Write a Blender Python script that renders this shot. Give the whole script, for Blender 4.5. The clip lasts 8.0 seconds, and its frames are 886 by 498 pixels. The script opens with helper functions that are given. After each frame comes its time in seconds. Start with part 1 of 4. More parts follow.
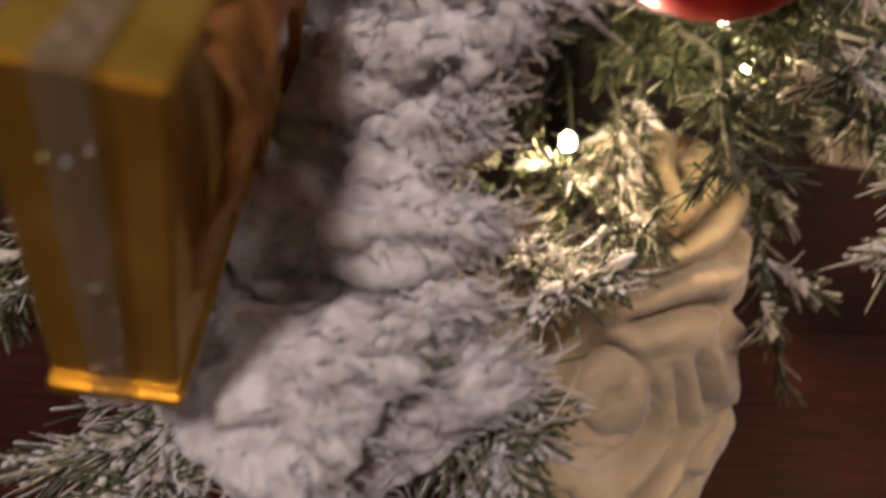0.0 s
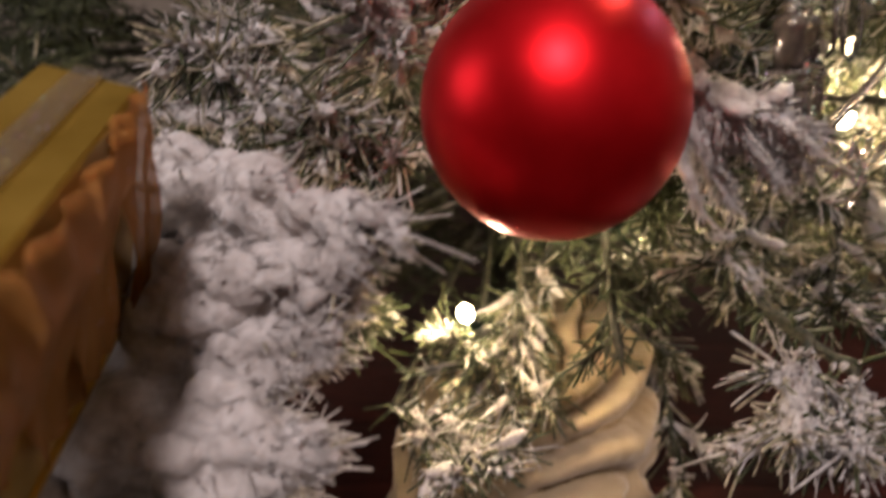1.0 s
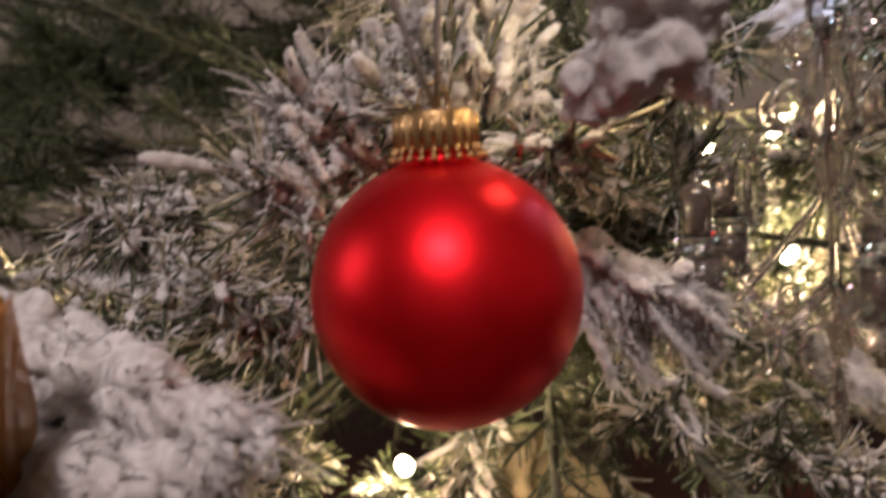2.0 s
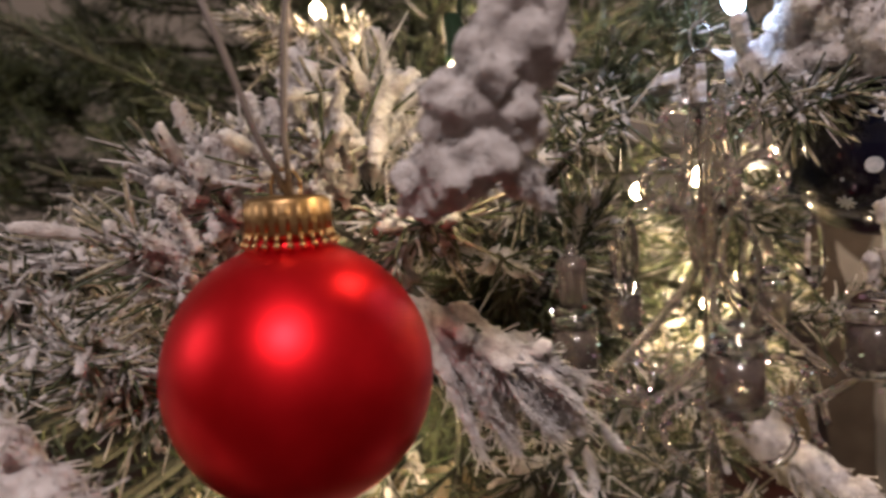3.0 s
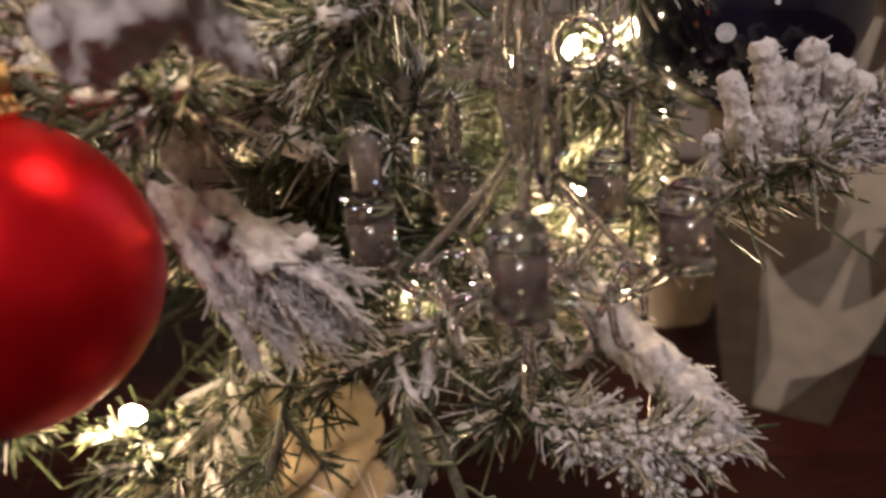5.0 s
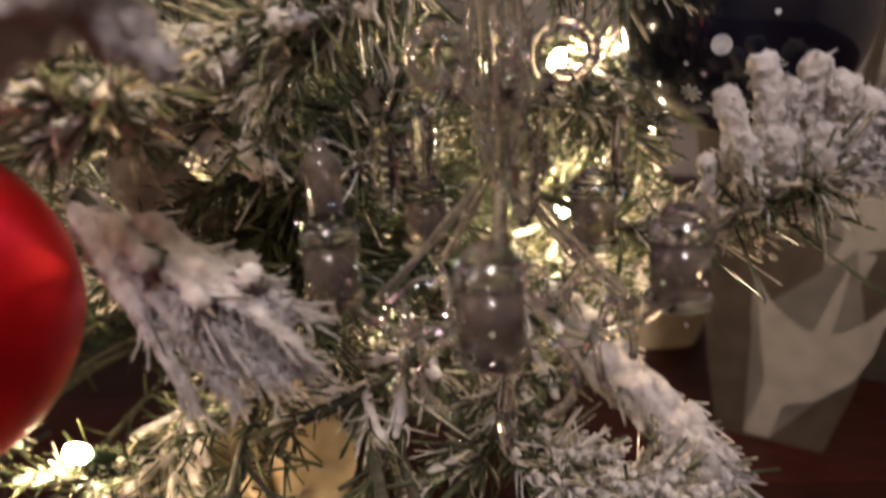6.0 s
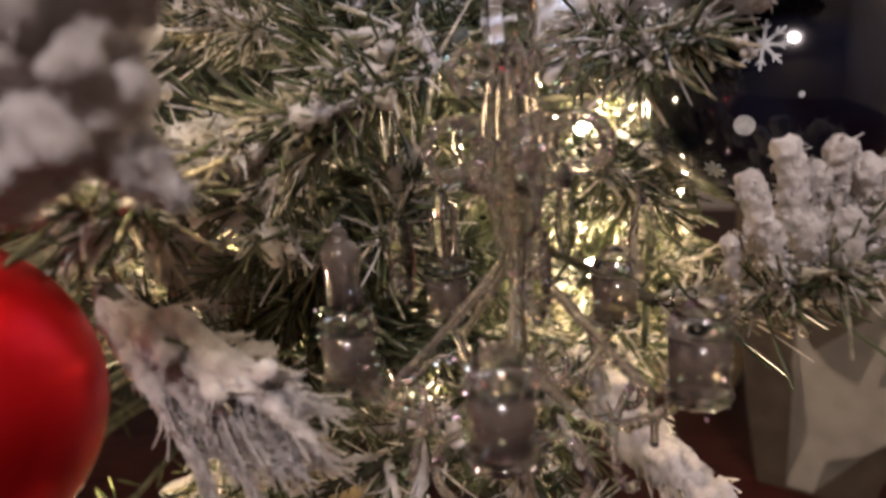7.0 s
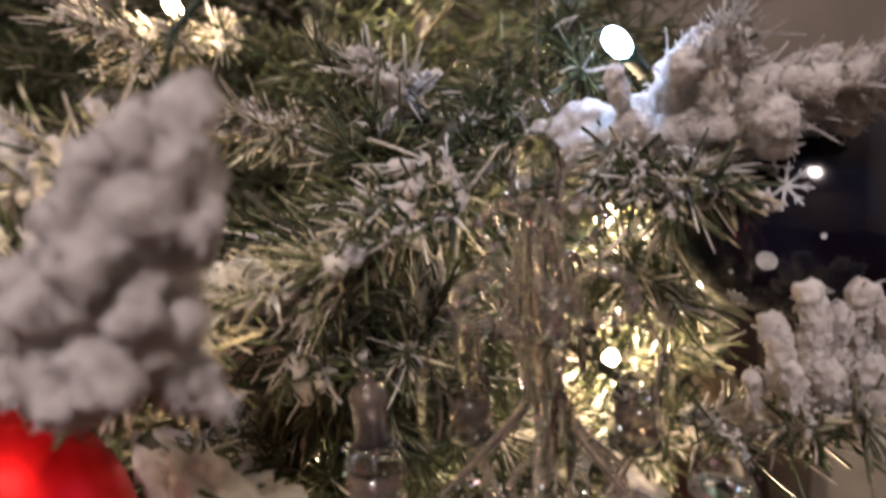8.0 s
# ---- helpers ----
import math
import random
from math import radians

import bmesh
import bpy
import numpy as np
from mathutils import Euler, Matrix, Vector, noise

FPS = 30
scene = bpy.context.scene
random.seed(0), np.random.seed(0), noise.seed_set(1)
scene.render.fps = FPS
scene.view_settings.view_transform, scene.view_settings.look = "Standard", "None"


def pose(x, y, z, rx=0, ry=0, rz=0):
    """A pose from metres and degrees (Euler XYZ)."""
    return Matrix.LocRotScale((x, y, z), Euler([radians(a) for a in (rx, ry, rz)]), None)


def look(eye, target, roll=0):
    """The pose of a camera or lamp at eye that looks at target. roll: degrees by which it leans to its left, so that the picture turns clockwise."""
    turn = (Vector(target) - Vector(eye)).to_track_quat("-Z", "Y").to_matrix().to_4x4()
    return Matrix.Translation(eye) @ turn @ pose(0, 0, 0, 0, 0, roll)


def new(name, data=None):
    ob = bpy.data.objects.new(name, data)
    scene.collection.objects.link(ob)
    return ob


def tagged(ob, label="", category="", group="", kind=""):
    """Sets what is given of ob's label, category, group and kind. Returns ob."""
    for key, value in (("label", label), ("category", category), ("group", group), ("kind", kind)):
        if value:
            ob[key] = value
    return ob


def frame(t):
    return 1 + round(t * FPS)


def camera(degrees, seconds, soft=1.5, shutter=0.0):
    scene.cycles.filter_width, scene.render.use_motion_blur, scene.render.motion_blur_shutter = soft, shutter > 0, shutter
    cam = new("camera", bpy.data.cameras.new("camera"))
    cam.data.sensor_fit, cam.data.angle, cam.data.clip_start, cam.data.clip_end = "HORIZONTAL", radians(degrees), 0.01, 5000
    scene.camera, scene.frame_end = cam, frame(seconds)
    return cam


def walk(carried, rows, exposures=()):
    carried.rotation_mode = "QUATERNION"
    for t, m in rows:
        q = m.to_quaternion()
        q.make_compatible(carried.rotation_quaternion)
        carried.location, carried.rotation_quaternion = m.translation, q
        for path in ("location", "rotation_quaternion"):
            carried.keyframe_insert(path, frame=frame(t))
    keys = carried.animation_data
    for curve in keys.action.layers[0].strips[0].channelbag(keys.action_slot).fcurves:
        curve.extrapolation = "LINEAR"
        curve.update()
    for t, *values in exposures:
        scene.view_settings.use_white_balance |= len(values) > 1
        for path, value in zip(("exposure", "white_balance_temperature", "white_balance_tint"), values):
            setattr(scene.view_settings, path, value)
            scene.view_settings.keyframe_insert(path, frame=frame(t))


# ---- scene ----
cam = camera(67.0, 8.0, soft=2.9, shutter=0.5)
cam.data.dof.use_dof, cam.data.dof.focus_distance, cam.data.dof.aperture_fstop = True, 0.22, 9.5
PATH = [
    (0, (0.11203, 0.05801, 0.30194), (-0.11856, 1.83850, -0.57937), -2.958),
    (0.5, (0.12488, 0.06191, 0.31162), (-0.04379, 1.91731, -0.41572), -1.423),
    (1, (0.14329, 0.06360, 0.32395), (0.01519, 1.98361, -0.22115), -1.690),
    (1.5, (0.15558, 0.06876, 0.33443), (0.02817, 2.02242, -0.07423), -2.198),
    (2, (0.17046, 0.07394, 0.34569), (0.06076, 2.05254, 0.07532), -2.190),
    (2.2, (0.17735, 0.07463, 0.35085), (0.08706, 2.05963, 0.12357), -2.086),
    (3.3, (0.21764, 0.07650, 0.36632), (0.14125, 2.05362, 0.07450), -0.566),
    (3.5, (0.22357, 0.07902, 0.36599), (0.15313, 2.04832, 0.02410), -0.266),
    (4, (0.23242, 0.08110, 0.36976), (0.16834, 2.03421, -0.05596), -0.390),
    (4.5, (0.24345, 0.09032, 0.36365), (0.24994, 2.01533, -0.17883), -0.895),
    (4.7, (0.24850, 0.09546, 0.36236), (0.28636, 2.00581, -0.22851), -0.534),
    (5.8, (0.26116, 0.12442, 0.35520), (0.39597, 2.02559, -0.25092), 0.111),
    (6, (0.26119, 0.12487, 0.35796), (0.37318, 2.04271, -0.19822), 0.612),
    (6.5, (0.26284, 0.12787, 0.36479), (0.30645, 2.06124, -0.14530), 0.551),
    (7, (0.26644, 0.12737, 0.37322), (0.26703, 2.06986, -0.10296), 0.128),
    (7.5, (0.26638, 0.12898, 0.38699), (0.24866, 2.07669, -0.06701), 0.450),
    (8, (0.26292, 0.12971, 0.40446), (0.21749, 2.08804, 0.00084), 0.860),
]
walk(cam, [(t, look(eye, target, roll)) for t, eye, target, roll in PATH])

# ---- light ----
scene.view_settings.exposure = 0.0
world = bpy.data.worlds.new("room_air")
scene.world = world
world.use_nodes = True
world.node_tree.nodes["Background"].inputs[0].default_value = (0.62, 0.53, 0.68, 1)
world.node_tree.nodes["Background"].inputs[1].default_value = 0.095


def lamp(name, kind, where, power, colour, size, target=None):
    data = bpy.data.lights.new(name, kind)
    data.energy, data.color = power, colour
    if kind == "AREA":
        data.shape, data.size = "DISK", size
    else:
        data.shadow_soft_size = size
    ob = new(name, data)
    ob.matrix_world = look(where, target) if target else Matrix.Translation(where)
    return ob


lamp("ceiling_light", "AREA", (0.15, -1.45, 2.02), 39.5, (1.0, 0.828, 0.82), 0.42, (0.2, 0.3, 0.3))
lamp("side_light", "AREA", (-1.75, 0.0, 0.95), 4.6, (0.95, 0.86, 0.9), 0.9, (0.2, 0.3, 0.3))

# ---- materials ----


def mat(name, colour, rough=0.6, metal=0.0, **more):
    m = bpy.data.materials.new(name)
    m.use_nodes = True
    b = m.node_tree.nodes["Principled BSDF"]
    b.inputs["Base Color"].default_value = (*colour, 1)
    b.inputs["Roughness"].default_value = rough
    b.inputs["Metallic"].default_value = metal
    for key, value in more.items():
        b.inputs[key.replace("_", " ")].default_value = value
    return m


def vary(m, a, b, scale, detail=4.0, low=0.35, high=0.65, bump=0.0, bump_scale=None, stretch=(1, 1, 1), islands=0.0, depth=0.001):
    """Two colours mixed by a noise of that scale, a bump of its own, and a shift from piece to piece."""
    tree = m.node_tree
    n, l = tree.nodes, tree.links
    bsdf = n["Principled BSDF"]
    coord, mapping = n.new("ShaderNodeTexCoord"), n.new("ShaderNodeMapping")
    mapping.inputs["Scale"].default_value = stretch
    l.new(coord.outputs["Object"], mapping.inputs[0])
    tex = n.new("ShaderNodeTexNoise")
    tex.inputs["Scale"].default_value, tex.inputs["Detail"].default_value = scale, detail
    l.new(mapping.outputs[0], tex.inputs["Vector"])
    ramp = n.new("ShaderNodeValToRGB")
    ramp.color_ramp.elements[0].position, ramp.color_ramp.elements[0].color = low, (*a, 1)
    ramp.color_ramp.elements[1].position, ramp.color_ramp.elements[1].color = high, (*b, 1)
    l.new(tex.outputs["Fac"], ramp.inputs[0])
    out = ramp.outputs[0]
    if islands:
        geo, mul = n.new("ShaderNodeNewGeometry"), n.new("ShaderNodeMapRange")
        mul.inputs["To Min"].default_value, mul.inputs["To Max"].default_value = 1 - islands, 1 + islands
        l.new(geo.outputs["Random Per Island"], mul.inputs["Value"])
        hsv = n.new("ShaderNodeHueSaturation")
        l.new(out, hsv.inputs["Color"])
        l.new(mul.outputs[0], hsv.inputs["Value"])
        out = hsv.outputs[0]
    l.new(out, bsdf.inputs["Base Color"])
    if bump:
        t2, bm = n.new("ShaderNodeTexNoise"), n.new("ShaderNodeBump")
        t2.inputs["Scale"].default_value, t2.inputs["Detail"].default_value = bump_scale or scale * 3, 5
        l.new(mapping.outputs[0], t2.inputs["Vector"])
        bm.inputs["Strength"].default_value, bm.inputs["Distance"].default_value = bump, depth
        l.new(t2.outputs["Fac"], bm.inputs["Height"])
        l.new(bm.outputs[0], bsdf.inputs["Normal"])
    return m


FLOCK = vary(mat("flocking", (0.8, 0.8, 0.8), 0.95, Sheen_Weight=0.6, Sheen_Roughness=0.5, Subsurface_Weight=0.45, Subsurface_Radius=(1.0, 0.92, 0.86), Subsurface_Scale=0.0018), (0.51, 0.463, 0.433), (0.89, 0.845, 0.82), 220, 6, 0.3, 0.6, 1.0, 1300, islands=0.12, depth=0.0025)
FROSTED = vary(mat("frosted_needle", (0.5, 0.5, 0.4), 0.8), (0.085, 0.095, 0.04), (0.50, 0.45, 0.34), 260, 4, 0.36, 0.62, 0.8, 900, islands=0.35)
NEEDLE = vary(mat("green_needle", (0.05, 0.08, 0.03), 0.42), (0.026, 0.040, 0.016), (0.105, 0.118, 0.055), 120, 3, islands=0.5)
TWIG = vary(mat("twig_wire", (0.1, 0.09, 0.06), 0.8), (0.025, 0.03, 0.018), (0.08, 0.075, 0.05), 300, 4)
BARK = vary(mat("pole", (0.05, 0.05, 0.03), 0.7), (0.02, 0.03, 0.02), (0.06, 0.06, 0.04), 60)
RED = mat("red_satin", (0.62, 0.006, 0.012), 0.375, 0.85)
vary(RED, (0.68, 0.006, 0.012), (0.84, 0.010, 0.019), 60, 6, bump=0.08, bump_scale=2500, depth=0.0004)
GOLD = vary(mat("gold_cap", (0.42, 0.25, 0.09), 0.38, 1.0), (0.34, 0.205, 0.085), (0.52, 0.35, 0.17), 200, 4, bump=0.15, bump_scale=800)
GOLD_PAPER = vary(mat("gold_paper", (0.5, 0.30, 0.05), 0.3, 0.78), (0.50, 0.31, 0.045), (0.74, 0.50, 0.10), 45, 4, bump=0.15, bump_scale=500)
FROST_CLEAR = mat("frosted_acrylic", (0.30, 0.255, 0.235), 0.2, 0.0, IOR=1.35, Transmission_Weight=0.8, Coat_Weight=0.6, Coat_Roughness=0.03)
CLEAR = mat("clear_acrylic", (0.80, 0.74, 0.69), 0.06, 0.0, IOR=1.47, Transmission_Weight=0.94, Coat_Weight=0.6, Coat_Roughness=0.03)
BEAD = mat("clear_bead", (0.93, 0.92, 0.92), 0.04, 0.0, IOR=1.48, Transmission_Weight=1.0)
GLITTER = mat("glitter", (0.95, 0.93, 0.9), 0.22, 1.0)
gn, gl = GLITTER.node_tree.nodes, GLITTER.node_tree.links
g_geo, g_hsv = gn.new("ShaderNodeNewGeometry"), gn.new("ShaderNodeCombineColor")
g_hsv.mode = "HSV"
g_hsv.inputs[1].default_value, g_hsv.inputs[2].default_value = 0.28, 0.95
gl.new(g_geo.outputs["Random Per Island"], g_hsv.inputs[0])
gl.new(g_hsv.outputs[0], gn["Principled BSDF"].inputs["Base Color"])
SHEER = mat("sheer_ribbon", (0.34, 0.29, 0.22), 0.35, 0.4, Alpha=0.28)
ORGANZA = mat("organza", (0.52, 0.26, 0.07), 0.4, 0.15, Alpha=0.8)
NAVY = vary(mat("navy_glass", (0.004, 0.005, 0.014), 0.13, 0.0, Coat_Weight=0.5), (0.003, 0.003, 0.009), (0.006, 0.008, 0.02), 60)
PRINT = vary(mat("white_print", (0.6, 0.63, 0.66), 0.6), (0.45, 0.5, 0.52), (0.7, 0.72, 0.75), 400)
CLOTH = vary(mat("cream_cloth", (0.62, 0.5, 0.34), 0.85, Sheen_Weight=0.4), (0.34, 0.258, 0.145), (0.46, 0.365, 0.225), 28, 5, bump=0.5, bump_scale=700, depth=0.0012)
KRAFT = vary(mat("brown_paper", (0.30, 0.22, 0.14), 0.7), (0.085, 0.063, 0.042), (0.125, 0.095, 0.064), 40, 5, bump=0.15, bump_scale=400)
CREAM = vary(mat("cream_print", (0.5, 0.45, 0.36), 0.7), (0.21, 0.19, 0.158), (0.27, 0.245, 0.205), 40, 5, bump=0.1, bump_scale=400)
WOOD = vary(mat("red_wood", (0.10, 0.02, 0.013), 0.46, Specular_IOR_Level=0.22), (0.018, 0.0038, 0.0028), (0.052, 0.0108, 0.0072), 22, 8, bump=0.12, bump_scale=60, stretch=(1, 9, 1))
wn, wl = WOOD.node_tree.nodes, WOOD.node_tree.links
w_info, w_range, w_hsv = wn.new("ShaderNodeObjectInfo"), wn.new("ShaderNodeMapRange"), wn.new("ShaderNodeHueSaturation")
w_range.inputs["To Min"].default_value, w_range.inputs["To Max"].default_value = 0.75, 1.25
wl.new(w_info.outputs["Random"], w_range.inputs["Value"])
wl.new(w_range.outputs[0], w_hsv.inputs["Value"])
wl.new(wn["Principled BSDF"].inputs["Base Color"].links[0].from_socket, w_hsv.inputs["Color"])
wl.new(w_hsv.outputs[0], wn["Principled BSDF"].inputs["Base Color"])
WALL = vary(mat("wall_paint", (0.45, 0.4, 0.33), 0.9), (0.40, 0.36, 0.30), (0.48, 0.43, 0.36), 6, 6, bump=0.1, bump_scale=200)
WHITE = vary(mat("ceiling_paint", (0.75, 0.74, 0.7), 0.9), (0.72, 0.71, 0.68), (0.78, 0.77, 0.74), 8, 5, bump=0.1, bump_scale=200)
WIRE = mat("green_wire", (0.01, 0.03, 0.012), 0.45)
THREAD = mat("thread", (0.2, 0.17, 0.15), 0.6)


def glowing(name, colour, strength):
    m = mat(name, colour, 0.2)
    b = m.node_tree.nodes["Principled BSDF"]
    b.inputs["Emission Color"].default_value, b.inputs["Emission Strength"].default_value = (*colour, 1), strength
    return m


WARM_BULB = glowing("warm_bulb", (1.0, 0.80, 0.48), 45)
COOL_BULB = glowing("cool_bulb", (0.50, 0.68, 1.0), 30)

# ---- mesh tools ----
RNG = np.random.default_rng(7)


def thing(name, where, label, category, group="", kind=""):
    ob = new(name)
    ob.empty_display_size = 0.02
    ob.matrix_basis = Matrix.Translation(where) if len(where) == 3 else where
    return tagged(ob, label, category, group, kind)


def part(name, bm, material, parent=None, label="", smooth=True):
    me = bpy.data.meshes.new(name)
    bm.normal_update()
    bm.to_mesh(me)
    bm.free()
    return finish(name, me, material, parent, label, smooth)


def finish(name, me, material, parent, label, smooth):
    me.materials.append(material)
    if smooth:
        me.polygons.foreach_set("use_smooth", np.ones(len(me.polygons), dtype=bool))
    ob = new(name, me)
    if parent:
        ob.parent = parent
    return tagged(ob, label)


def raw_mesh(name, verts, faces, material, parent=None, label="", smooth=True):
    """A mesh from arrays: verts n x 3, faces m x 3 or m x 4."""
    me = bpy.data.meshes.new(name)
    k = faces.shape[1]
    me.vertices.add(len(verts))
    me.vertices.foreach_set("co", verts.astype(np.float32).ravel())
    me.loops.add(faces.size)
    me.loops.foreach_set("vertex_index", faces.astype(np.int32).ravel())
    me.polygons.add(len(faces))
    me.polygons.foreach_set("loop_start", np.arange(0, faces.size, k, dtype=np.int32))
    me.update(calc_edges=True)
    return finish(name, me, material, parent, label, smooth)


def unit(a):
    return a / np.maximum(np.linalg.norm(a, axis=-1, keepdims=True), 1e-9)


def tubes(start, way, bend, length, radius, sides, rough=0.0):
    """Many thin tubes at once. radius: n x rings. Returns verts and quads."""
    n, k = radius.shape
    s = np.append(np.linspace(0, 1, k - 1), 1.035)[None, :, None]
    L = length[:, None, None]
    mid = start[:, None] + way[:, None] * L * s + bend[:, None] * L * s * s
    u = unit(np.cross(way, unit(RNG.normal(size=(n, 3)))))
    v = np.cross(way, u)
    a = np.arange(sides) * 2 * np.pi / sides
    ring = np.cos(a)[None, :, None] * u[:, None] + np.sin(a)[None, :, None] * v[:, None]
    r = radius[:, :, None, None] * (1 + rough * RNG.uniform(-1, 1, (n, k, sides, 1)))
    verts = (mid[:, :, None] + ring[:, None] * r).reshape(-1, 3)
    i, j, c = np.meshgrid(np.arange(n), np.arange(k - 1), np.arange(sides), indexing="ij")
    d = (c + 1) % sides
    o = i * k * sides + j * sides
    quads = np.stack([o + c, o + d, o + sides + d, o + sides + c], -1).reshape(-1, 4)
    return verts, quads


def ball_template():
    bm = bmesh.new()
    bmesh.ops.create_icosphere(bm, subdivisions=1, radius=1)
    v = np.array([x.co[:] for x in bm.verts])
    f = np.array([[y.index for y in x.verts] for x in bm.faces])
    bm.free()
    return v, f


BALL_V, BALL_F = ball_template()


def lumps(centres, radii):
    """Uneven round clumps. Returns verts and triangles."""
    n = len(centres)
    w = RNG.normal(size=(n, 3, 3)) * 2.6
    ph = RNG.uniform(0, 6.28, (n, 1, 3))
    wob = np.sin(np.einsum("vk,nkj->nvj", BALL_V, w) + ph).sum(-1)
    r = radii[:, None] * (1 + 0.2 * wob) * (1 + 0.10 * RNG.uniform(-1, 1, wob.shape))
    squash = RNG.uniform(0.7, 1.2, (n, 1, 3))
    v = centres[:, None] + BALL_V[None] * r[..., None] * squash
    f = BALL_F[None] + (np.arange(n) * len(BALL_V))[:, None, None]
    return v.reshape(-1, 3), f.reshape(-1, 3)


def tube_path(points, radius, sides=8, closed_ends=True):
    """A bmesh tube along a list of points; radius: one or one each."""
    bm = bmesh.new()
    pts = [Vector(p) for p in points]
    rad = radius if hasattr(radius, "__len__") else [radius] * len(pts)
    rings, up = [], Vector((0.13, 0.21, 0.97))
    for i, p in enumerate(pts):
        d = (pts[min(i + 1, len(pts) - 1)] - pts[max(i - 1, 0)]).normalized()
        u = d.cross(up)
        if u.length < 0.05:
            u = d.cross(Vector((1, 0, 0)))
        u.normalize()
        v = d.cross(u)
        rings.append([bm.verts.new(p + rad[i] * (u * math.cos(a) + v * math.sin(a))) for a in [k * 2 * math.pi / sides for k in range(sides)]])
    for a, b in zip(rings, rings[1:]):
        for k in range(sides):
            bm.faces.new((a[k], a[(k + 1) % sides], b[(k + 1) % sides], b[k]))
    if closed_ends:
        bm.faces.new(rings[0][::-1])
        bm.faces.new(rings[-1])
    return bm


def lathe(profile, sides=24):
    """A bmesh turned about z from (radius, height) pairs."""
    bm = bmesh.new()
    rings = []
    for r, z in profile:
        rings.append([bm.verts.new((max(r, 1e-5) * math.cos(a), max(r, 1e-5) * math.sin(a), z)) for a in [k * 2 * math.pi / sides for k in range(sides)]])
    for a, b in zip(rings, rings[1:]):
        for k in range(sides):
            bm.faces.new((a[k], a[(k + 1) % sides], b[(k + 1) % sides], b[k]))
    bm.faces.new(rings[0][::-1])
    bm.faces.new(rings[-1])
    bmesh.ops.recalc_face_normals(bm, faces=bm.faces)
    return bm


def box(lo, hi, bevel=0.0):
    bm = bmesh.new()
    bmesh.ops.create_cube(bm, size=1)
    for v in bm.verts:
        v.co = Vector([lo[i] + (v.co[i] + 0.5) * (hi[i] - lo[i]) for i in range(3)])
    if bevel:
        bmesh.ops.bevel(bm, geom=bm.edges[:], offset=bevel, segments=2, affect="EDGES")
    return bm


def moved(bm, m):
    bmesh.ops.transform(bm, matrix=m, verts=bm.verts)
    return bm


# ---- room ----
X0, X1, Y0, Y1, H = -1.9, 2.0, -2.0, 2.2, 2.35
floor_base = tagged(part("floor", box((X0, Y0, -0.05), (X1, Y1, -0.004)), WOOD, smooth=False), "dark red polished wooden floor under the tree", "floor", kind="structure")
tagged(part("ceiling", box((X0, Y0, H), (X1, Y1, H + 0.1)), WHITE, smooth=False), "plain white painted ceiling of the room", "ceiling", kind="structure")
for nm, lo, hi in (("wall_north", (X0, Y1, -0.05), (X1, Y1 + 0.1, H)), ("wall_south", (X0, Y0 - 0.1, -0.05), (X1, Y0, H)),
                   ("wall_west", (X0 - 0.1, Y0 - 0.1, -0.05), (X0, Y1 + 0.1, H)), ("wall_east", (X1, Y0 - 0.1, -0.05), (X1 + 0.1, Y1 + 0.1, H))):
    tagged(part(nm, box(lo, hi), WALL, smooth=False), "plain beige painted room wall in dim light", "wall", kind="structure")

# ---- tree ----
ROOT = np.array((0.16, 0.86, 0.0))
tree = thing("christmas_tree", tuple(ROOT), "artificial green fir tree thickly flocked with white snow", "tree")
part("trunk", tube_path([(0, 0, 0), (0, 0, 0.5), (0, 0, 1.2), (0, 0, 1.6)], [0.02, 0.02, 0.017, 0.01], 12), BARK, tree, "dark metal pole")


DENSE = 2.8


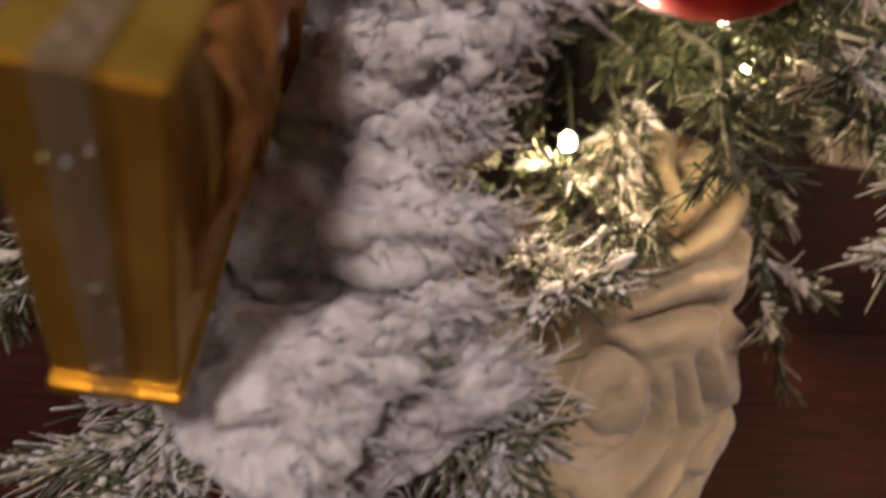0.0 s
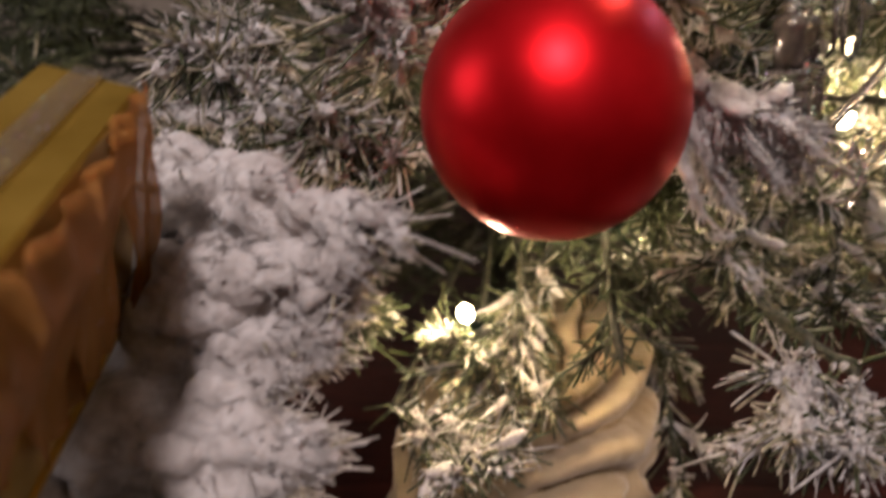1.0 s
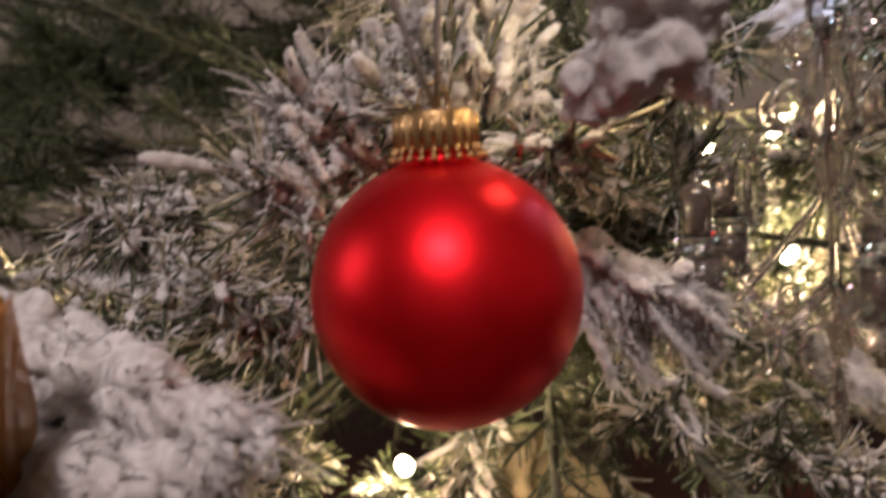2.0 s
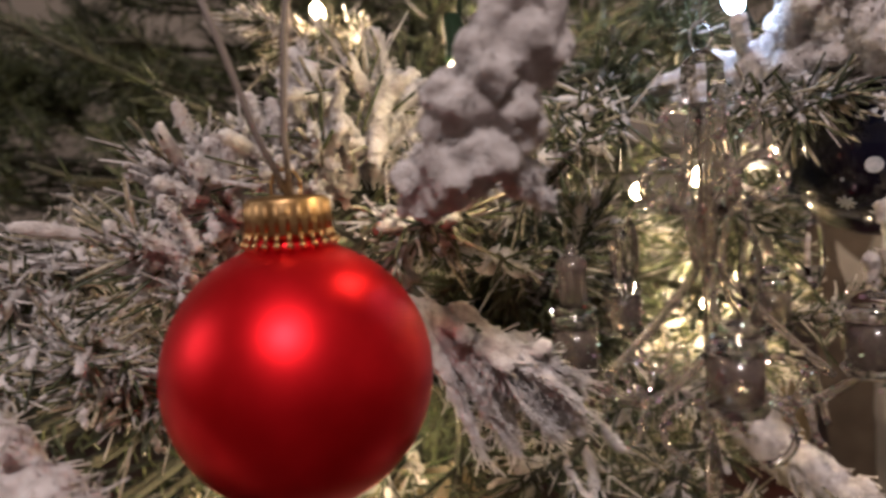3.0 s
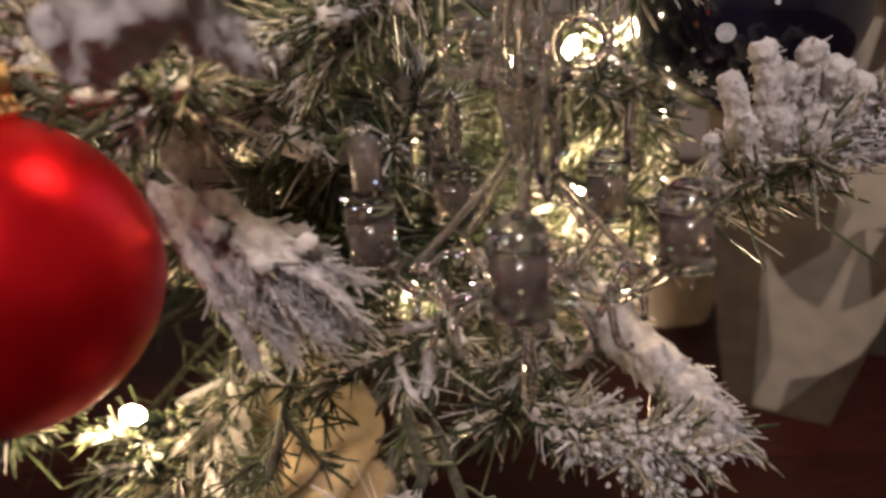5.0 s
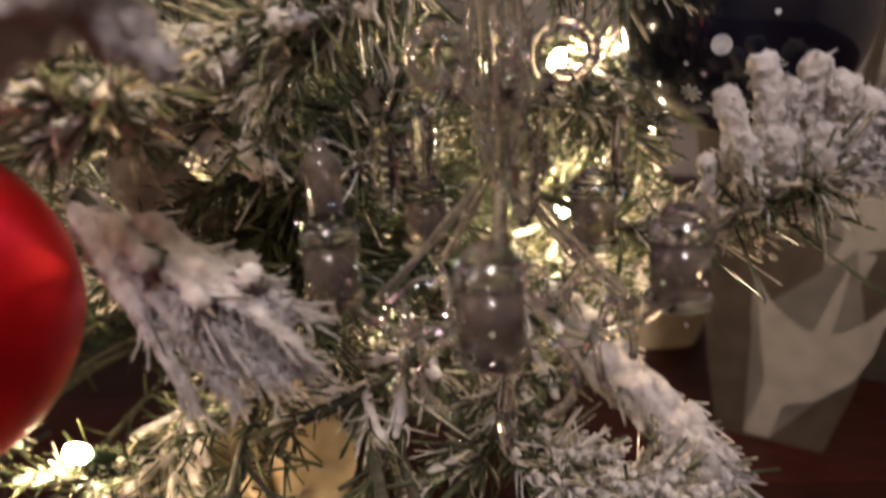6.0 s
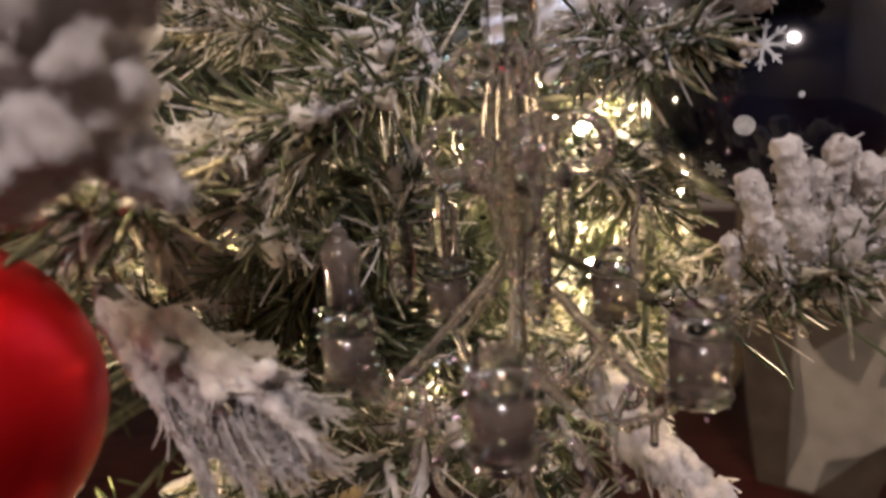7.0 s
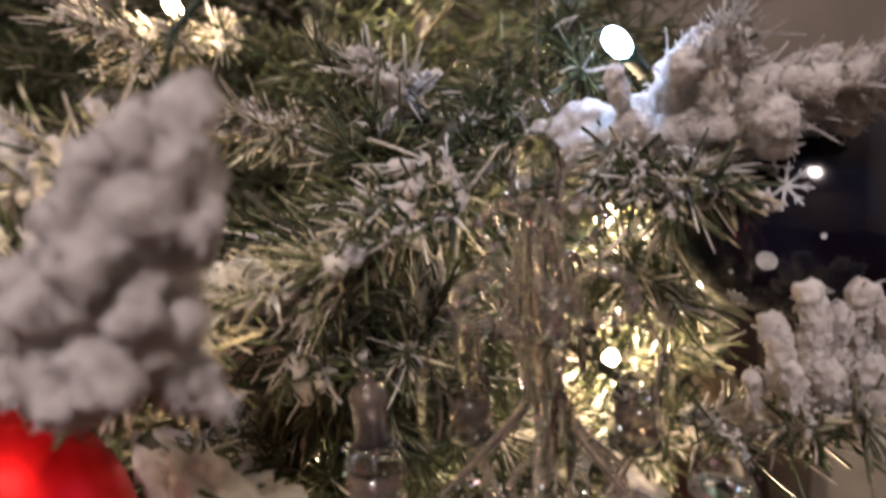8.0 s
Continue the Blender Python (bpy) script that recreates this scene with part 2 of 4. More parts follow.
def branch(base, tip, flock=0.5, needle=0.024, count=160, puff=0, fingers=0, sag=(0, 0, -0.006), thick=1.0, spread=(32, 68), root=True, cotton=0.0):
    """One fir tip: a wire stem, side sprigs, needles all round, flocked ones more often on top, and loose clumps of snow."""
    if cotton >= 0.009:
        spread, count, puff = (12, 36), int(count * 0.22), 0
    elif flock >= 0.7 and DENSE > 1 and not cotton:
        cotton = 0.0042
    base, tip, sag = np.array(base) - ROOT, np.array(tip) - ROOT, np.array(sag)
    way = tip - base
    s = np.linspace(0, 1, 9)[:, None]
    line = base + way * s + sag * 4 * s * (1 - s)
    pts = [tuple(p) for p in line]
    if root:
        inner = np.array((0, 0, base[2] * 0.8 + 0.02))
        near = base + (inner - base) * 0.45 + np.array((0, 0, 0.02))
        pts = [tuple(inner), tuple(near)] + pts
    stem = part("branch", tube_path(pts, [0.0022] * (len(pts) - 1) + [0.0012], 6), TWIG, tree)
    needle *= 0.74
    span = np.linalg.norm(way)
    # the stem and its side sprigs, as start, way and share of the needles
    shoots = [(base, way, 2.0)]
    if cotton < 0.009 and span > 0.03:
        for k in range(6 if DENSE > 1 else 4):
            q = 0.12 + 0.68 * (k + RNG.uniform(0, 0.8)) / 6
            flat = unit(np.cross(unit(way), (RNG.normal() * 0.35, RNG.normal() * 0.35, 1.0))) * (1 if k % 2 else -1)
            out = unit(unit(way) * 0.8 + flat * RNG.uniform(0.5, 0.9) + np.array((0, 0, RNG.uniform(-0.25, 0.1)))) * min(0.030, span * RNG.uniform(0.25, 0.42))
            shoots.append((base + way * q + sag * 4 * q * (1 - q), out, 0.75))
        s0, w0 = np.array([x[0] for x in shoots[1:]]), np.array([x[1] for x in shoots[1:]])
        v, f = tubes(s0, unit(w0), w0 * 0, np.linalg.norm(w0, axis=1), np.array([0.0011, 0.0009, 0.0004])[None] * np.ones((len(s0), 1)), 4)
        tagged(raw_mesh("side_sprig", v, f, TWIG, stem, "thin wire side sprigs"), kind="stuff")
    if flock >= 0.3 and DENSE > 1 and len(shoots) > 1:
        v, f = tubes(s0, unit(w0), RNG.normal(size=w0.shape) * 0.1, np.linalg.norm(w0, axis=1) * 1.1, np.array([0.8, 1, 1.2, 1, 1.3, 1.1, 1.2, 0.8, 0.1])[None] * RNG.uniform(0.7, 1.4, (len(s0), 9)) * 0.0021 * thick, 8, 0.35)
        tagged(raw_mesh("flocked_sprig", v, f, FLOCK, stem, "matted flocking on the side sprigs"), kind="stuff")
    shoot_base, shoot_way = np.array([x[0] for x in shoots]), np.array([x[1] for x in shoots])
    share = np.array([x[2] for x in shoots])

    def grow(n, flocked):
        pick = RNG.choice(len(shoots), n, p=share / share.sum())
        bow = np.where(pick == 0, 1.0, 0.0)[:, None] * sag
        q = RNG.uniform(0.02, 1.0, n) ** 0.85
        start = shoot_base[pick] + shoot_way[pick] * q[:, None] + bow * (4 * q * (1 - q))[:, None]
        tang = unit(shoot_way[pick] + bow * (4 - 8 * q)[:, None])
        rad = RNG.normal(size=(n, 3))
        rad -= (rad * tang).sum(1, keepdims=True) * tang
        rad = unit(rad)
        if flocked:
            rad = unit(rad + np.array((0, -0.25, 0.35)))
        ang = np.radians(RNG.uniform(*spread, n) * (1 - 0.45 * q ** 6))
        d = unit(tang * np.cos(ang)[:, None] + rad * np.sin(ang)[:, None])
        bend = tang * RNG.uniform(-0.05, 0.4, (n, 1)) + RNG.normal(size=(n, 3)) * 0.34 + np.array((0, 0, -0.1))
        ln = needle * RNG.uniform(0.4, 1.1, n) * (1 - 0.25 * q)
        return start, d, bend, ln

    count = int(count * DENSE)
    n_f = int(count * flock)
    n_g = count - n_f
    if n_g:
        a, d, b, ln = grow(n_g, False)
        prof = [0.00050, 0.00058, 0.00003] if DENSE > 1 else [0.0007, 0.00075, 0.00003]
        r = np.array(prof)[None] * RNG.uniform(0.8, 1.3, (n_g, 1))
        v, f = tubes(a, d, b, ln, r, 3)
        tagged(raw_mesh("needles", v, f, NEEDLE, stem, "green plastic needles"), kind="stuff")
    if root:
        n_r = 30
        q = RNG.uniform(0, 1, (n_r, 1))
        d0 = unit(near - base)
        rad = unit(np.cross(d0, RNG.normal(size=(n_r, 3))))
        d = unit(-d0 * RNG.uniform(0.3, 0.9, (n_r, 1)) + rad)
        r = np.array([0.00075, 0.0009, 0.0008, 0.00003])[None] * RNG.uniform(0.8, 1.3, (n_r, 1))
        v, f = tubes(base + (near - base) * q, d, RNG.normal(size=(n_r, 3)) * 0.1, RNG.uniform(0.6, 1.1, n_r) * needle, r, 3)
        tagged(raw_mesh("needles", v, f, NEEDLE, stem, "green plastic needles"), kind="stuff")
    n_fr = int(n_f * 0.5)
    if n_fr:
        a, d, b, ln = grow(n_fr, True)
        r = np.array([0.0005, 0.0006, 0.00062, 0.0005, 0.00004])[None] * RNG.uniform(0.8, 1.3, (n_fr, 1)) * thick
        v, f = tubes(a, d, b, ln, r, 4, 0.25)
        tagged(raw_mesh("frosted_needles", v, f, FROSTED, stem, "needles dusted with snow"), kind="stuff")
    n_f -= n_fr
    if n_f:
        a, d, b, ln = grow(n_f, True)
        r = np.array([0.0006, 0.00065, 0.00066, 0.0006, 0.0005, 0.0004, 0.00015])[None] * RNG.uniform(0.55, 1.4, (n_f, 1)) * RNG.uniform(0.65, 1.45, (n_f, 7)) * thick
        r = r[:, [0, 2, 4, 5, 6]]
        v, f = tubes(a, d, b, ln, r, 3, 0.36)
        tagged(raw_mesh("flocking", v, f, FLOCK, stem, "white fluffy flocking"), kind="stuff")
    if fingers:
        a, d, b, ln = grow(fingers, True)
        r = np.array([0.0011, 0.0015, 0.0017, 0.0019, 0.0020, 0.0022, 0.0022, 0.0018, 0.0003])[None] * RNG.uniform(0.75, 1.25, (fingers, 1)) * RNG.uniform(0.8, 1.2, (fingers, 9)) * thick
        v, f = tubes(a, d, b, ln, r, 9, 0.16)
        tagged(raw_mesh("flocking", v, f, FLOCK, stem, "thickly flocked blunt tips"), kind="stuff")
        k = np.repeat(np.arange(fingers), 16)
        u = RNG.uniform(0.25, 1.0, (len(k), 1))
        c = a[k] + d[k] * ln[k, None] * u + b[k] * ln[k, None] * u * u + unit(RNG.normal(size=(len(k), 3))) * 0.0016 * thick
        v, f = lumps(c, RNG.uniform(0.0005, 0.0013, len(k)) * thick)
        tagged(raw_mesh("snow_clumps", v, f, FLOCK, stem, "white clumps of flocking"), kind="stuff")
    if puff:
        a, d, b, ln = grow(puff, True)
        c = a + d * (ln * RNG.uniform(0.15, 1.0, puff))[:, None]
        c = np.repeat(c, 7, 0) + RNG.normal(size=(puff * 7, 3)) * 0.0021 * thick
        v, f = lumps(c, RNG.uniform(0.0005, 0.0018, puff * 7) * thick)
        tagged(raw_mesh("snow_clumps", v, f, FLOCK, stem, "white clumps of flocking"), kind="stuff")
    if cotton >= 0.009:
        along = base + way * s + sag * 4 * s * (1 - s) + ROOT
        fluff(along, cotton * np.array([0.9, 1.2, 1.35, 1.35, 1.3, 1.25, 1.15, 0.9, 0.5]), 0.36, 140, "matted_flocking", "matted white cottony flocking", 1400, owner=stem, comb=unit(way), broken=0.5, melt=0.0011)
    elif cotton:
        rings, sides = 56, 34
        rough = min(1.0, cotton / 0.0125)
        ax = Vector(unit(way[None])[0])
        u = ax.orthogonal().normalized()
        v3 = ax.cross(u)
        seed = Vector(RNG.uniform(-9, 9, 3))
        verts = []
        for i in range(rings):
            q = i / (rings - 1)
            mid = Vector(base + way * q + sag * 4 * q * (1 - q))
            swell = cotton * min(1, 0.05 + 1.9 * q) * max(1 - q ** 5, 0.0) ** 0.5
            for k in range(sides):
                a = 2 * math.pi * k / sides
                d = u * math.cos(a) + v3 * math.sin(a)
                p = mid + d * swell
                w = p - ax * (0.45 * p.dot(ax))
                n1 = noise.noise(w * 95 + seed)
                n2 = noise.noise(w * 230 + seed)
                n3 = noise.noise(w * 520 + seed)
                n4 = noise.noise(w * 1100 + seed)
                out = rough * (0.0085 * n1 + 0.0056 * n2 + 0.0026 * n3 + 0.0011 * n4 - 0.011 * max(0.0, n2 - 0.26))
                verts.append(mid + d * max(swell + out * min(1, swell / cotton + 0.15), 0.0003))
        verts = np.array([x[:] for x in verts])
        i, k = np.meshgrid(np.arange(rings - 1), np.arange(sides), indexing="ij")
        k2 = (k + 1) % sides
        quads = np.stack([i * sides + k, i * sides + k2, (i + 1) * sides + k2, (i + 1) * sides + k], -1).reshape(-1, 4)
        raw_mesh("matted_flocking", verts, quads, FLOCK, stem, "matted white cottony flocking")
        n = int(55000 * cotton)
        pick = RNG.integers(sides * 2, len(verts), n)
        q = (pick // sides / (rings - 1))[:, None]
        away = unit(verts[pick] - (base + way * q + sag * 4 * q * (1 - q)))
        d = unit(unit(way[None]) * RNG.uniform(0.7, 1.2, (n, 1)) + away * RNG.uniform(0.1, 0.5, (n, 1)) + RNG.normal(size=(n, 3)) * 0.2)
        r = np.array([0.0007, 0.0007, 0.0006, 0.0005, 0.0001])[None] * RNG.uniform(0.4, 1.2, (n, 1)) * RNG.uniform(0.7, 1.35, (n, 5))
        v, f = tubes(verts[pick] - away * 0.0012, d, RNG.normal(size=(n, 3)) * 0.3, RNG.uniform(0.003, 0.009, n), r, 3, 0.35)
        tagged(raw_mesh("tufted_flocking", v, f, FLOCK, stem, "soft white tufts of flocking"), kind="stuff")
    return stem


def sphere_template(level):
    bm = bmesh.new()
    bmesh.ops.create_icosphere(bm, subdivisions=level, radius=1)
    v = [x.co.copy() for x in bm.verts]
    f = np.array([[y.index for y in x.verts] for x in bm.faces])
    bm.free()
    return v, f


SMALL_BALL = sphere_template(3)


def fluff(line, radii, lump, count, name, label, fuzz=0, owner=None, comb=None, broken=0.36, melt=0.0008, loose=1.3, uneven=0.25):
    """Cottony snow along a line: many overlapping lumps, melted into one downy body, with loose fibres."""
    line, radii = np.array(line) - ROOT, np.array(radii)
    verts, faces = [], []
    grain = Vector(comb) if comb is not None else Vector((0, 0, 0))
    for k in range(count):
        q = (k + 0.5) / count * (len(line) - 1)
        i = min(int(q), len(line) - 2)
        mid = line[i] + (line[i + 1] - line[i]) * (q - i)
        R = radii[i] + (radii[i + 1] - radii[i]) * (q - i)
        side = unit(RNG.normal(size=(1, 3)))[0]
        r = R * lump * RNG.uniform(1 - uneven, 1 + uneven)
        c = Vector(mid + side * max(R - r, 0) * RNG.uniform(0.5, loose))
        seed = Vector(RNG.uniform(-9, 9, 3))
        start = len(verts)
        for d in SMALL_BALL[0]:
            p = c + d * r
            n1, n2, n3 = noise.noise(p * (0.9 / r) + seed), noise.noise(p * 420 + seed), noise.noise(p * 1000 + seed)
            verts.append(c + d * (r * (1 + broken * n1) + min(1, r / 0.004) * (0.0015 * n2 + 0.0008 * n3)) + grain * (d.dot(grain) * r * 0.7))
        faces.append(SMALL_BALL[1] + start)
    verts = np.array([v[:] for v in verts])
    ob = raw_mesh(name, verts, np.concatenate(faces), FLOCK, owner or tree, label)
    m = ob.modifiers.new("melt", "REMESH")
    m.mode, m.voxel_size, m.use_smooth_shade = "VOXEL", melt, True
    m = ob.modifiers.new("soften", "SMOOTH")
    m.factor, m.iterations = 0.5, 1
    if fuzz:
        pick = RNG.integers(0 if comb is None else int(len(verts) * 0.3), len(verts), fuzz)
        near = np.array([line[np.argmin(((line - verts[j]) ** 2).sum(1))] for j in pick])
        away = unit(verts[pick] - near)
        if comb is not None:
            away = unit(away * 0.22 + np.array(comb) * 0.95 + RNG.normal(size=(fuzz, 3)) * 0.16)
        else:
            away = unit(away + RNG.normal(size=(fuzz, 3)) * 0.6)
        r = np.array([0.0004, 0.0004, 0.0003, 0.0001])[None] * RNG.uniform(0.5, 1.3, (fuzz, 1))
        ln = RNG.uniform(0.001, 0.0028, fuzz) * (1 if comb is None else 2.6)
        v, f = tubes(verts[pick] - away * 0.0008, away, RNG.normal(size=(fuzz, 3)) * 0.35, ln, r, 3, 0.3)
        tagged(raw_mesh("tufted_flocking", v, f, FLOCK, owner or ob, "soft white tufts of flocking"), kind="stuff")
    return ob


def snow_finger(base, tip, radius):
    """A blunt tip quite covered in flocking."""
    base, tip = np.array(base), np.array(tip)
    ln = np.linalg.norm(tip - base)
    mid = (base + tip) / 2 + RNG.normal(size=3) * ln * 0.07
    fluff([base, mid, tip], [radius * 0.9, radius, radius * 1.0], 0.92, max(6, int(ln / radius * 2.6)), "flocked_tip", "thickly flocked blunt fir tip", int(170 * ln / 0.02), broken=0.26, melt=0.0005, loose=0.9, uneven=0.1)


def tress(base, tip, radius, droop):
    """Matted needles that hang together and end in a point."""
    base, tip = np.array(base), np.array(tip)
    mid = (base + tip) / 2 + np.array((0, 0, droop))
    ln = np.linalg.norm(tip - base)
    fluff([base, mid, tip], [radius, radius * 0.8, radius * 0.4], 0.85, max(8, int(ln / radius * 2.6)), "flocked_tress", "matted strand of flocked needles", int(60 * ln / 0.02), comb=unit(tip - base), melt=0.0006, loose=1.1)


branch((-0.3407, 0.7272, 0.4518), (-0.1088, 0.5515, 0.4033), flock=0.0, count=260, needle=0.032)
branch((-0.1819, 0.7488, 0.5452), (-0.0441, 0.5775, 0.4195), flock=0.0, count=260, needle=0.032)
branch((-0.3022, 0.6753, 0.3517), (-0.1065, 0.5243, 0.3512), flock=0.05, count=260, needle=0.032)
branch((-0.1439, 0.6903, 0.3976), (-0.1568, 0.5764, 0.4573), flock=0.0, count=260, needle=0.032)
branch((-0.0406, 0.6847, 0.4626), (-0.0486, 0.5523, 0.3849), flock=0.0, count=240, needle=0.032)
branch((-0.3043, 0.6702, 0.4167), (-0.1007, 0.5099, 0.3699), flock=0.0, count=260, needle=0.03)
branch((-0.2419, 0.6883, 0.4838), (-0.0870, 0.5257, 0.3923), flock=0.0, count=260, needle=0.03)
branch((-0.2957, 0.6032, 0.3382), (-0.1184, 0.4794, 0.3277), flock=0.05, count=240, needle=0.03)
branch((-0.0059, 0.2965, 0.2990), (0.1223, 0.2103, 0.2874), flock=0.88, count=170, puff=200, thick=0.75, cotton=0.0120)
branch((0.0235, 0.2457, 0.2597), (0.1146, 0.2113, 0.2824), flock=0.88, count=130, puff=160, thick=0.75, cotton=0.0120)
branch((0.0233, 0.2232, 0.2391), (0.1030, 0.1942, 0.2390), flock=0.9, count=80, puff=150, thick=0.75, needle=0.022, cotton=0.0135)
branch((0.0262, 0.1849, 0.2063), (0.0871, 0.1681, 0.2246), flock=0.9, count=80, puff=150, thick=0.75, needle=0.022, cotton=0.0135)
branch((0.0522, 0.1835, 0.1853), (0.1095, 0.1778, 0.2155), flock=0.8, count=90, puff=100, thick=0.75, needle=0.021, cotton=0.0105, root=False)
branch((0.0733, 0.2255, 0.1965), (0.1148, 0.1869, 0.1871), flock=0.5, count=200, puff=40, root=False)
branch((0.0203, 0.2111, 0.2154), (0.0729, 0.1508, 0.2046), flock=0.9, count=80, puff=150, thick=0.75, needle=0.022, cotton=0.0135)
branch((0.0198, 0.2677, 0.2731), (0.0951, 0.2163, 0.2517), flock=0.9, count=80, puff=150, thick=0.75, needle=0.022, cotton=0.0135)
branch((0.0341, 0.2150, 0.2188), (0.1027, 0.1920, 0.2218), flock=0.9, count=60, needle=0.02, cotton=0.0115)
branch((0.0363, 0.2400, 0.2466), (0.1038, 0.2120, 0.2625), flock=0.9, count=60, needle=0.02, cotton=0.012)
branch((0.0334, 0.2000, 0.2009), (0.0770, 0.1720, 0.2034), flock=0.9, count=60, needle=0.02, cotton=0.012)
branch((0.0327, 0.2700, 0.2671), (0.1089, 0.2220, 0.2707), flock=0.9, count=60, needle=0.02, cotton=0.0115)
branch((0.0263, 0.3208, 0.3401), (0.1066, 0.2644, 0.3060), flock=0.75, count=190, needle=0.019)
branch((0.0106, 0.4023, 0.3592), (0.0991, 0.2722, 0.2968), flock=0.8, count=200, needle=0.019)
branch((-0.0276, 0.3382, 0.3091), (0.0921, 0.2651, 0.3138), flock=0.75, count=190, needle=0.019)
branch((0.0608, 0.3304, 0.3425), (0.0436, 0.2861, 0.3315), flock=0.7, count=90, puff=10)
branch((0.1265, 0.3201, 0.3153), (0.1240, 0.2825, 0.3744), flock=0.75, count=60, fingers=14, puff=8)
branch((0.1097, 0.3195, 0.3181), (0.1073, 0.2724, 0.3442), flock=0.8, count=60, fingers=14, puff=8)
branch((0.1679, 0.2966, 0.3489), (0.1543, 0.2812, 0.3893), flock=0.75, count=30, fingers=13, puff=6)
branch((0.1738, 0.3076, 0.3527), (0.1815, 0.2839, 0.3983), flock=0.75, count=36, fingers=13, puff=6)
branch((0.1645, 0.2924, 0.3493), (0.1399, 0.2808, 0.3756), flock=0.75, count=34, fingers=12, puff=5, needle=0.019)
branch((0.1717, 0.2929, 0.3511), (0.1568, 0.2901, 0.3962), flock=0.8, count=34, fingers=12, puff=5, needle=0.019)
branch((0.1448, 0.3060, 0.3444), (0.1084, 0.2828, 0.3640), flock=0.75, count=34, fingers=12, puff=5, needle=0.019)
branch((0.1276, 0.2972, 0.3262), (0.1032, 0.2796, 0.3470), flock=0.7, count=34, fingers=12, puff=5, needle=0.019)
branch((0.1216, 0.2969, 0.2967), (0.0876, 0.2669, 0.3059), flock=0.7, count=160, puff=50)
fluff([(0.2225, 0.2260, 0.4020), (0.2185, 0.2250, 0.3945), (0.2130, 0.2250, 0.3850), (0.2095, 0.2260, 0.3740), (0.2040, 0.2290, 0.3640), (0.1960, 0.2340, 0.3590)], [0.0090, 0.0105, 0.0112, 0.0125, 0.0115, 0.0070], 0.42, 120, "cotton_snow", "fluffy lump of white cotton snow", 1800, broken=0.5, loose=1.55)
fluff([(0.2095, 0.2290, 0.3740), (0.2180, 0.2290, 0.3640), (0.2235, 0.2320, 0.3570)], [0.0070, 0.0065, 0.0045], 0.5, 24, "cotton_snow", "fluffy lump of white cotton snow", 500)
branch((0.1900, 0.3100, 0.3560), (0.1960, 0.2560, 0.3500), flock=0.55, count=110, needle=0.018)
branch((0.1885, 0.2750, 0.3280), (0.2250, 0.2720, 0.3080), flock=0.7, count=14, needle=0.016, spread=(20, 50), root=False)
fluff([(0.1860, 0.2750, 0.3270), (0.2000, 0.2745, 0.3165), (0.2120, 0.2735, 0.3050), (0.2200, 0.2730, 0.2960)], [0.0030, 0.0055, 0.0075, 0.0050], 0.45, 46, "flocked_tress", "matted white spray of flocked needles", 500, comb=(0.70, 0.0, -0.71))
for k in range(17):
    q = ((k * 5) % 17) / 16
    lean = RNG.normal(size=3) * (0.0025, 0.003, 0.0035)
    tress(np.array((0.1890, 0.2740, 0.3240)) * (1 - 0.62 * q) + np.array((0.2300, 0.2700, 0.3050)) * 0.62 * q + lean * 0.4,
          np.array((0.2085, 0.2760, 0.2790 + 0.004 * (k % 3))) * (1 - q) + np.array((0.2400, 0.2670, 0.2985)) * q + np.array((0.004, 0, -0.006)) * 4 * q * (1 - q) + lean, 0.0034 - 0.0010 * (k % 3), 0.0015)
branch((0.2640, 0.4339, 0.3530), (0.1940, 0.3237, 0.3149), flock=0.05, count=170, needle=0.02)
branch((0.2720, 0.3350, 0.3880), (0.2240, 0.3050, 0.3650), flock=0.35, count=110, needle=0.019)
branch((0.2600, 0.3500, 0.4000), (0.2360, 0.3130, 0.3760), flock=0.4, count=75, needle=0.019)
branch((0.2300, 0.3080, 0.3690), (0.1960, 0.3030, 0.3590), flock=0.9, count=80, needle=0.016, root=False, cotton=0.0062)
branch((0.2340, 0.3120, 0.3580), (0.2060, 0.3120, 0.3510), flock=0.7, count=90, thick=0.8, needle=0.017, root=False)
branch((0.2447, 0.4455, 0.3515), (0.2117, 0.3537, 0.2949), flock=0.03, count=420, needle=0.026)
branch((0.2213, 0.4413, 0.3336), (0.2211, 0.3641, 0.2763), flock=0.04, count=300, needle=0.026)
branch((0.2538, 0.4113, 0.3798), (0.1904, 0.3353, 0.3606), flock=0.25, count=150)
branch((0.2158, 0.4117, 0.3388), (0.1687, 0.3465, 0.3426), flock=0.75, count=200, puff=50)
branch((0.2356, 0.4100, 0.3730), (0.2331, 0.3659, 0.4019), flock=0.15, count=200)
branch((0.1640, 0.3680, 0.3200), (0.1900, 0.3700, 0.3010), flock=0.9, count=90, needle=0.018, root=False, cotton=0.0092)
branch((0.0507, 0.4812, 0.2742), (0.1828, 0.4076, 0.3202), flock=0.75, count=200, puff=40)
branch((0.0451, 0.4692, 0.3068), (0.1580, 0.4136, 0.3019), flock=0.5, count=200)
branch((0.2067, 0.3926, 0.2656), (0.1555, 0.3424, 0.3060), flock=0.5, count=200, puff=10)
branch((0.2331, 0.4057, 0.2392), (0.1973, 0.3457, 0.2831), flock=0.15, count=200)
branch((0.3400, 0.3567, 0.2990), (0.3877, 0.3086, 0.3320), flock=0.6, count=190, puff=14, needle=0.024, sag=(0, 0, -0.008), cotton=0.007)
branch((0.3844, 0.3160, 0.3240), (0.3965, 0.3062, 0.3400), flock=0.9, count=40, puff=30, needle=0.016, root=False, cotton=0.007)
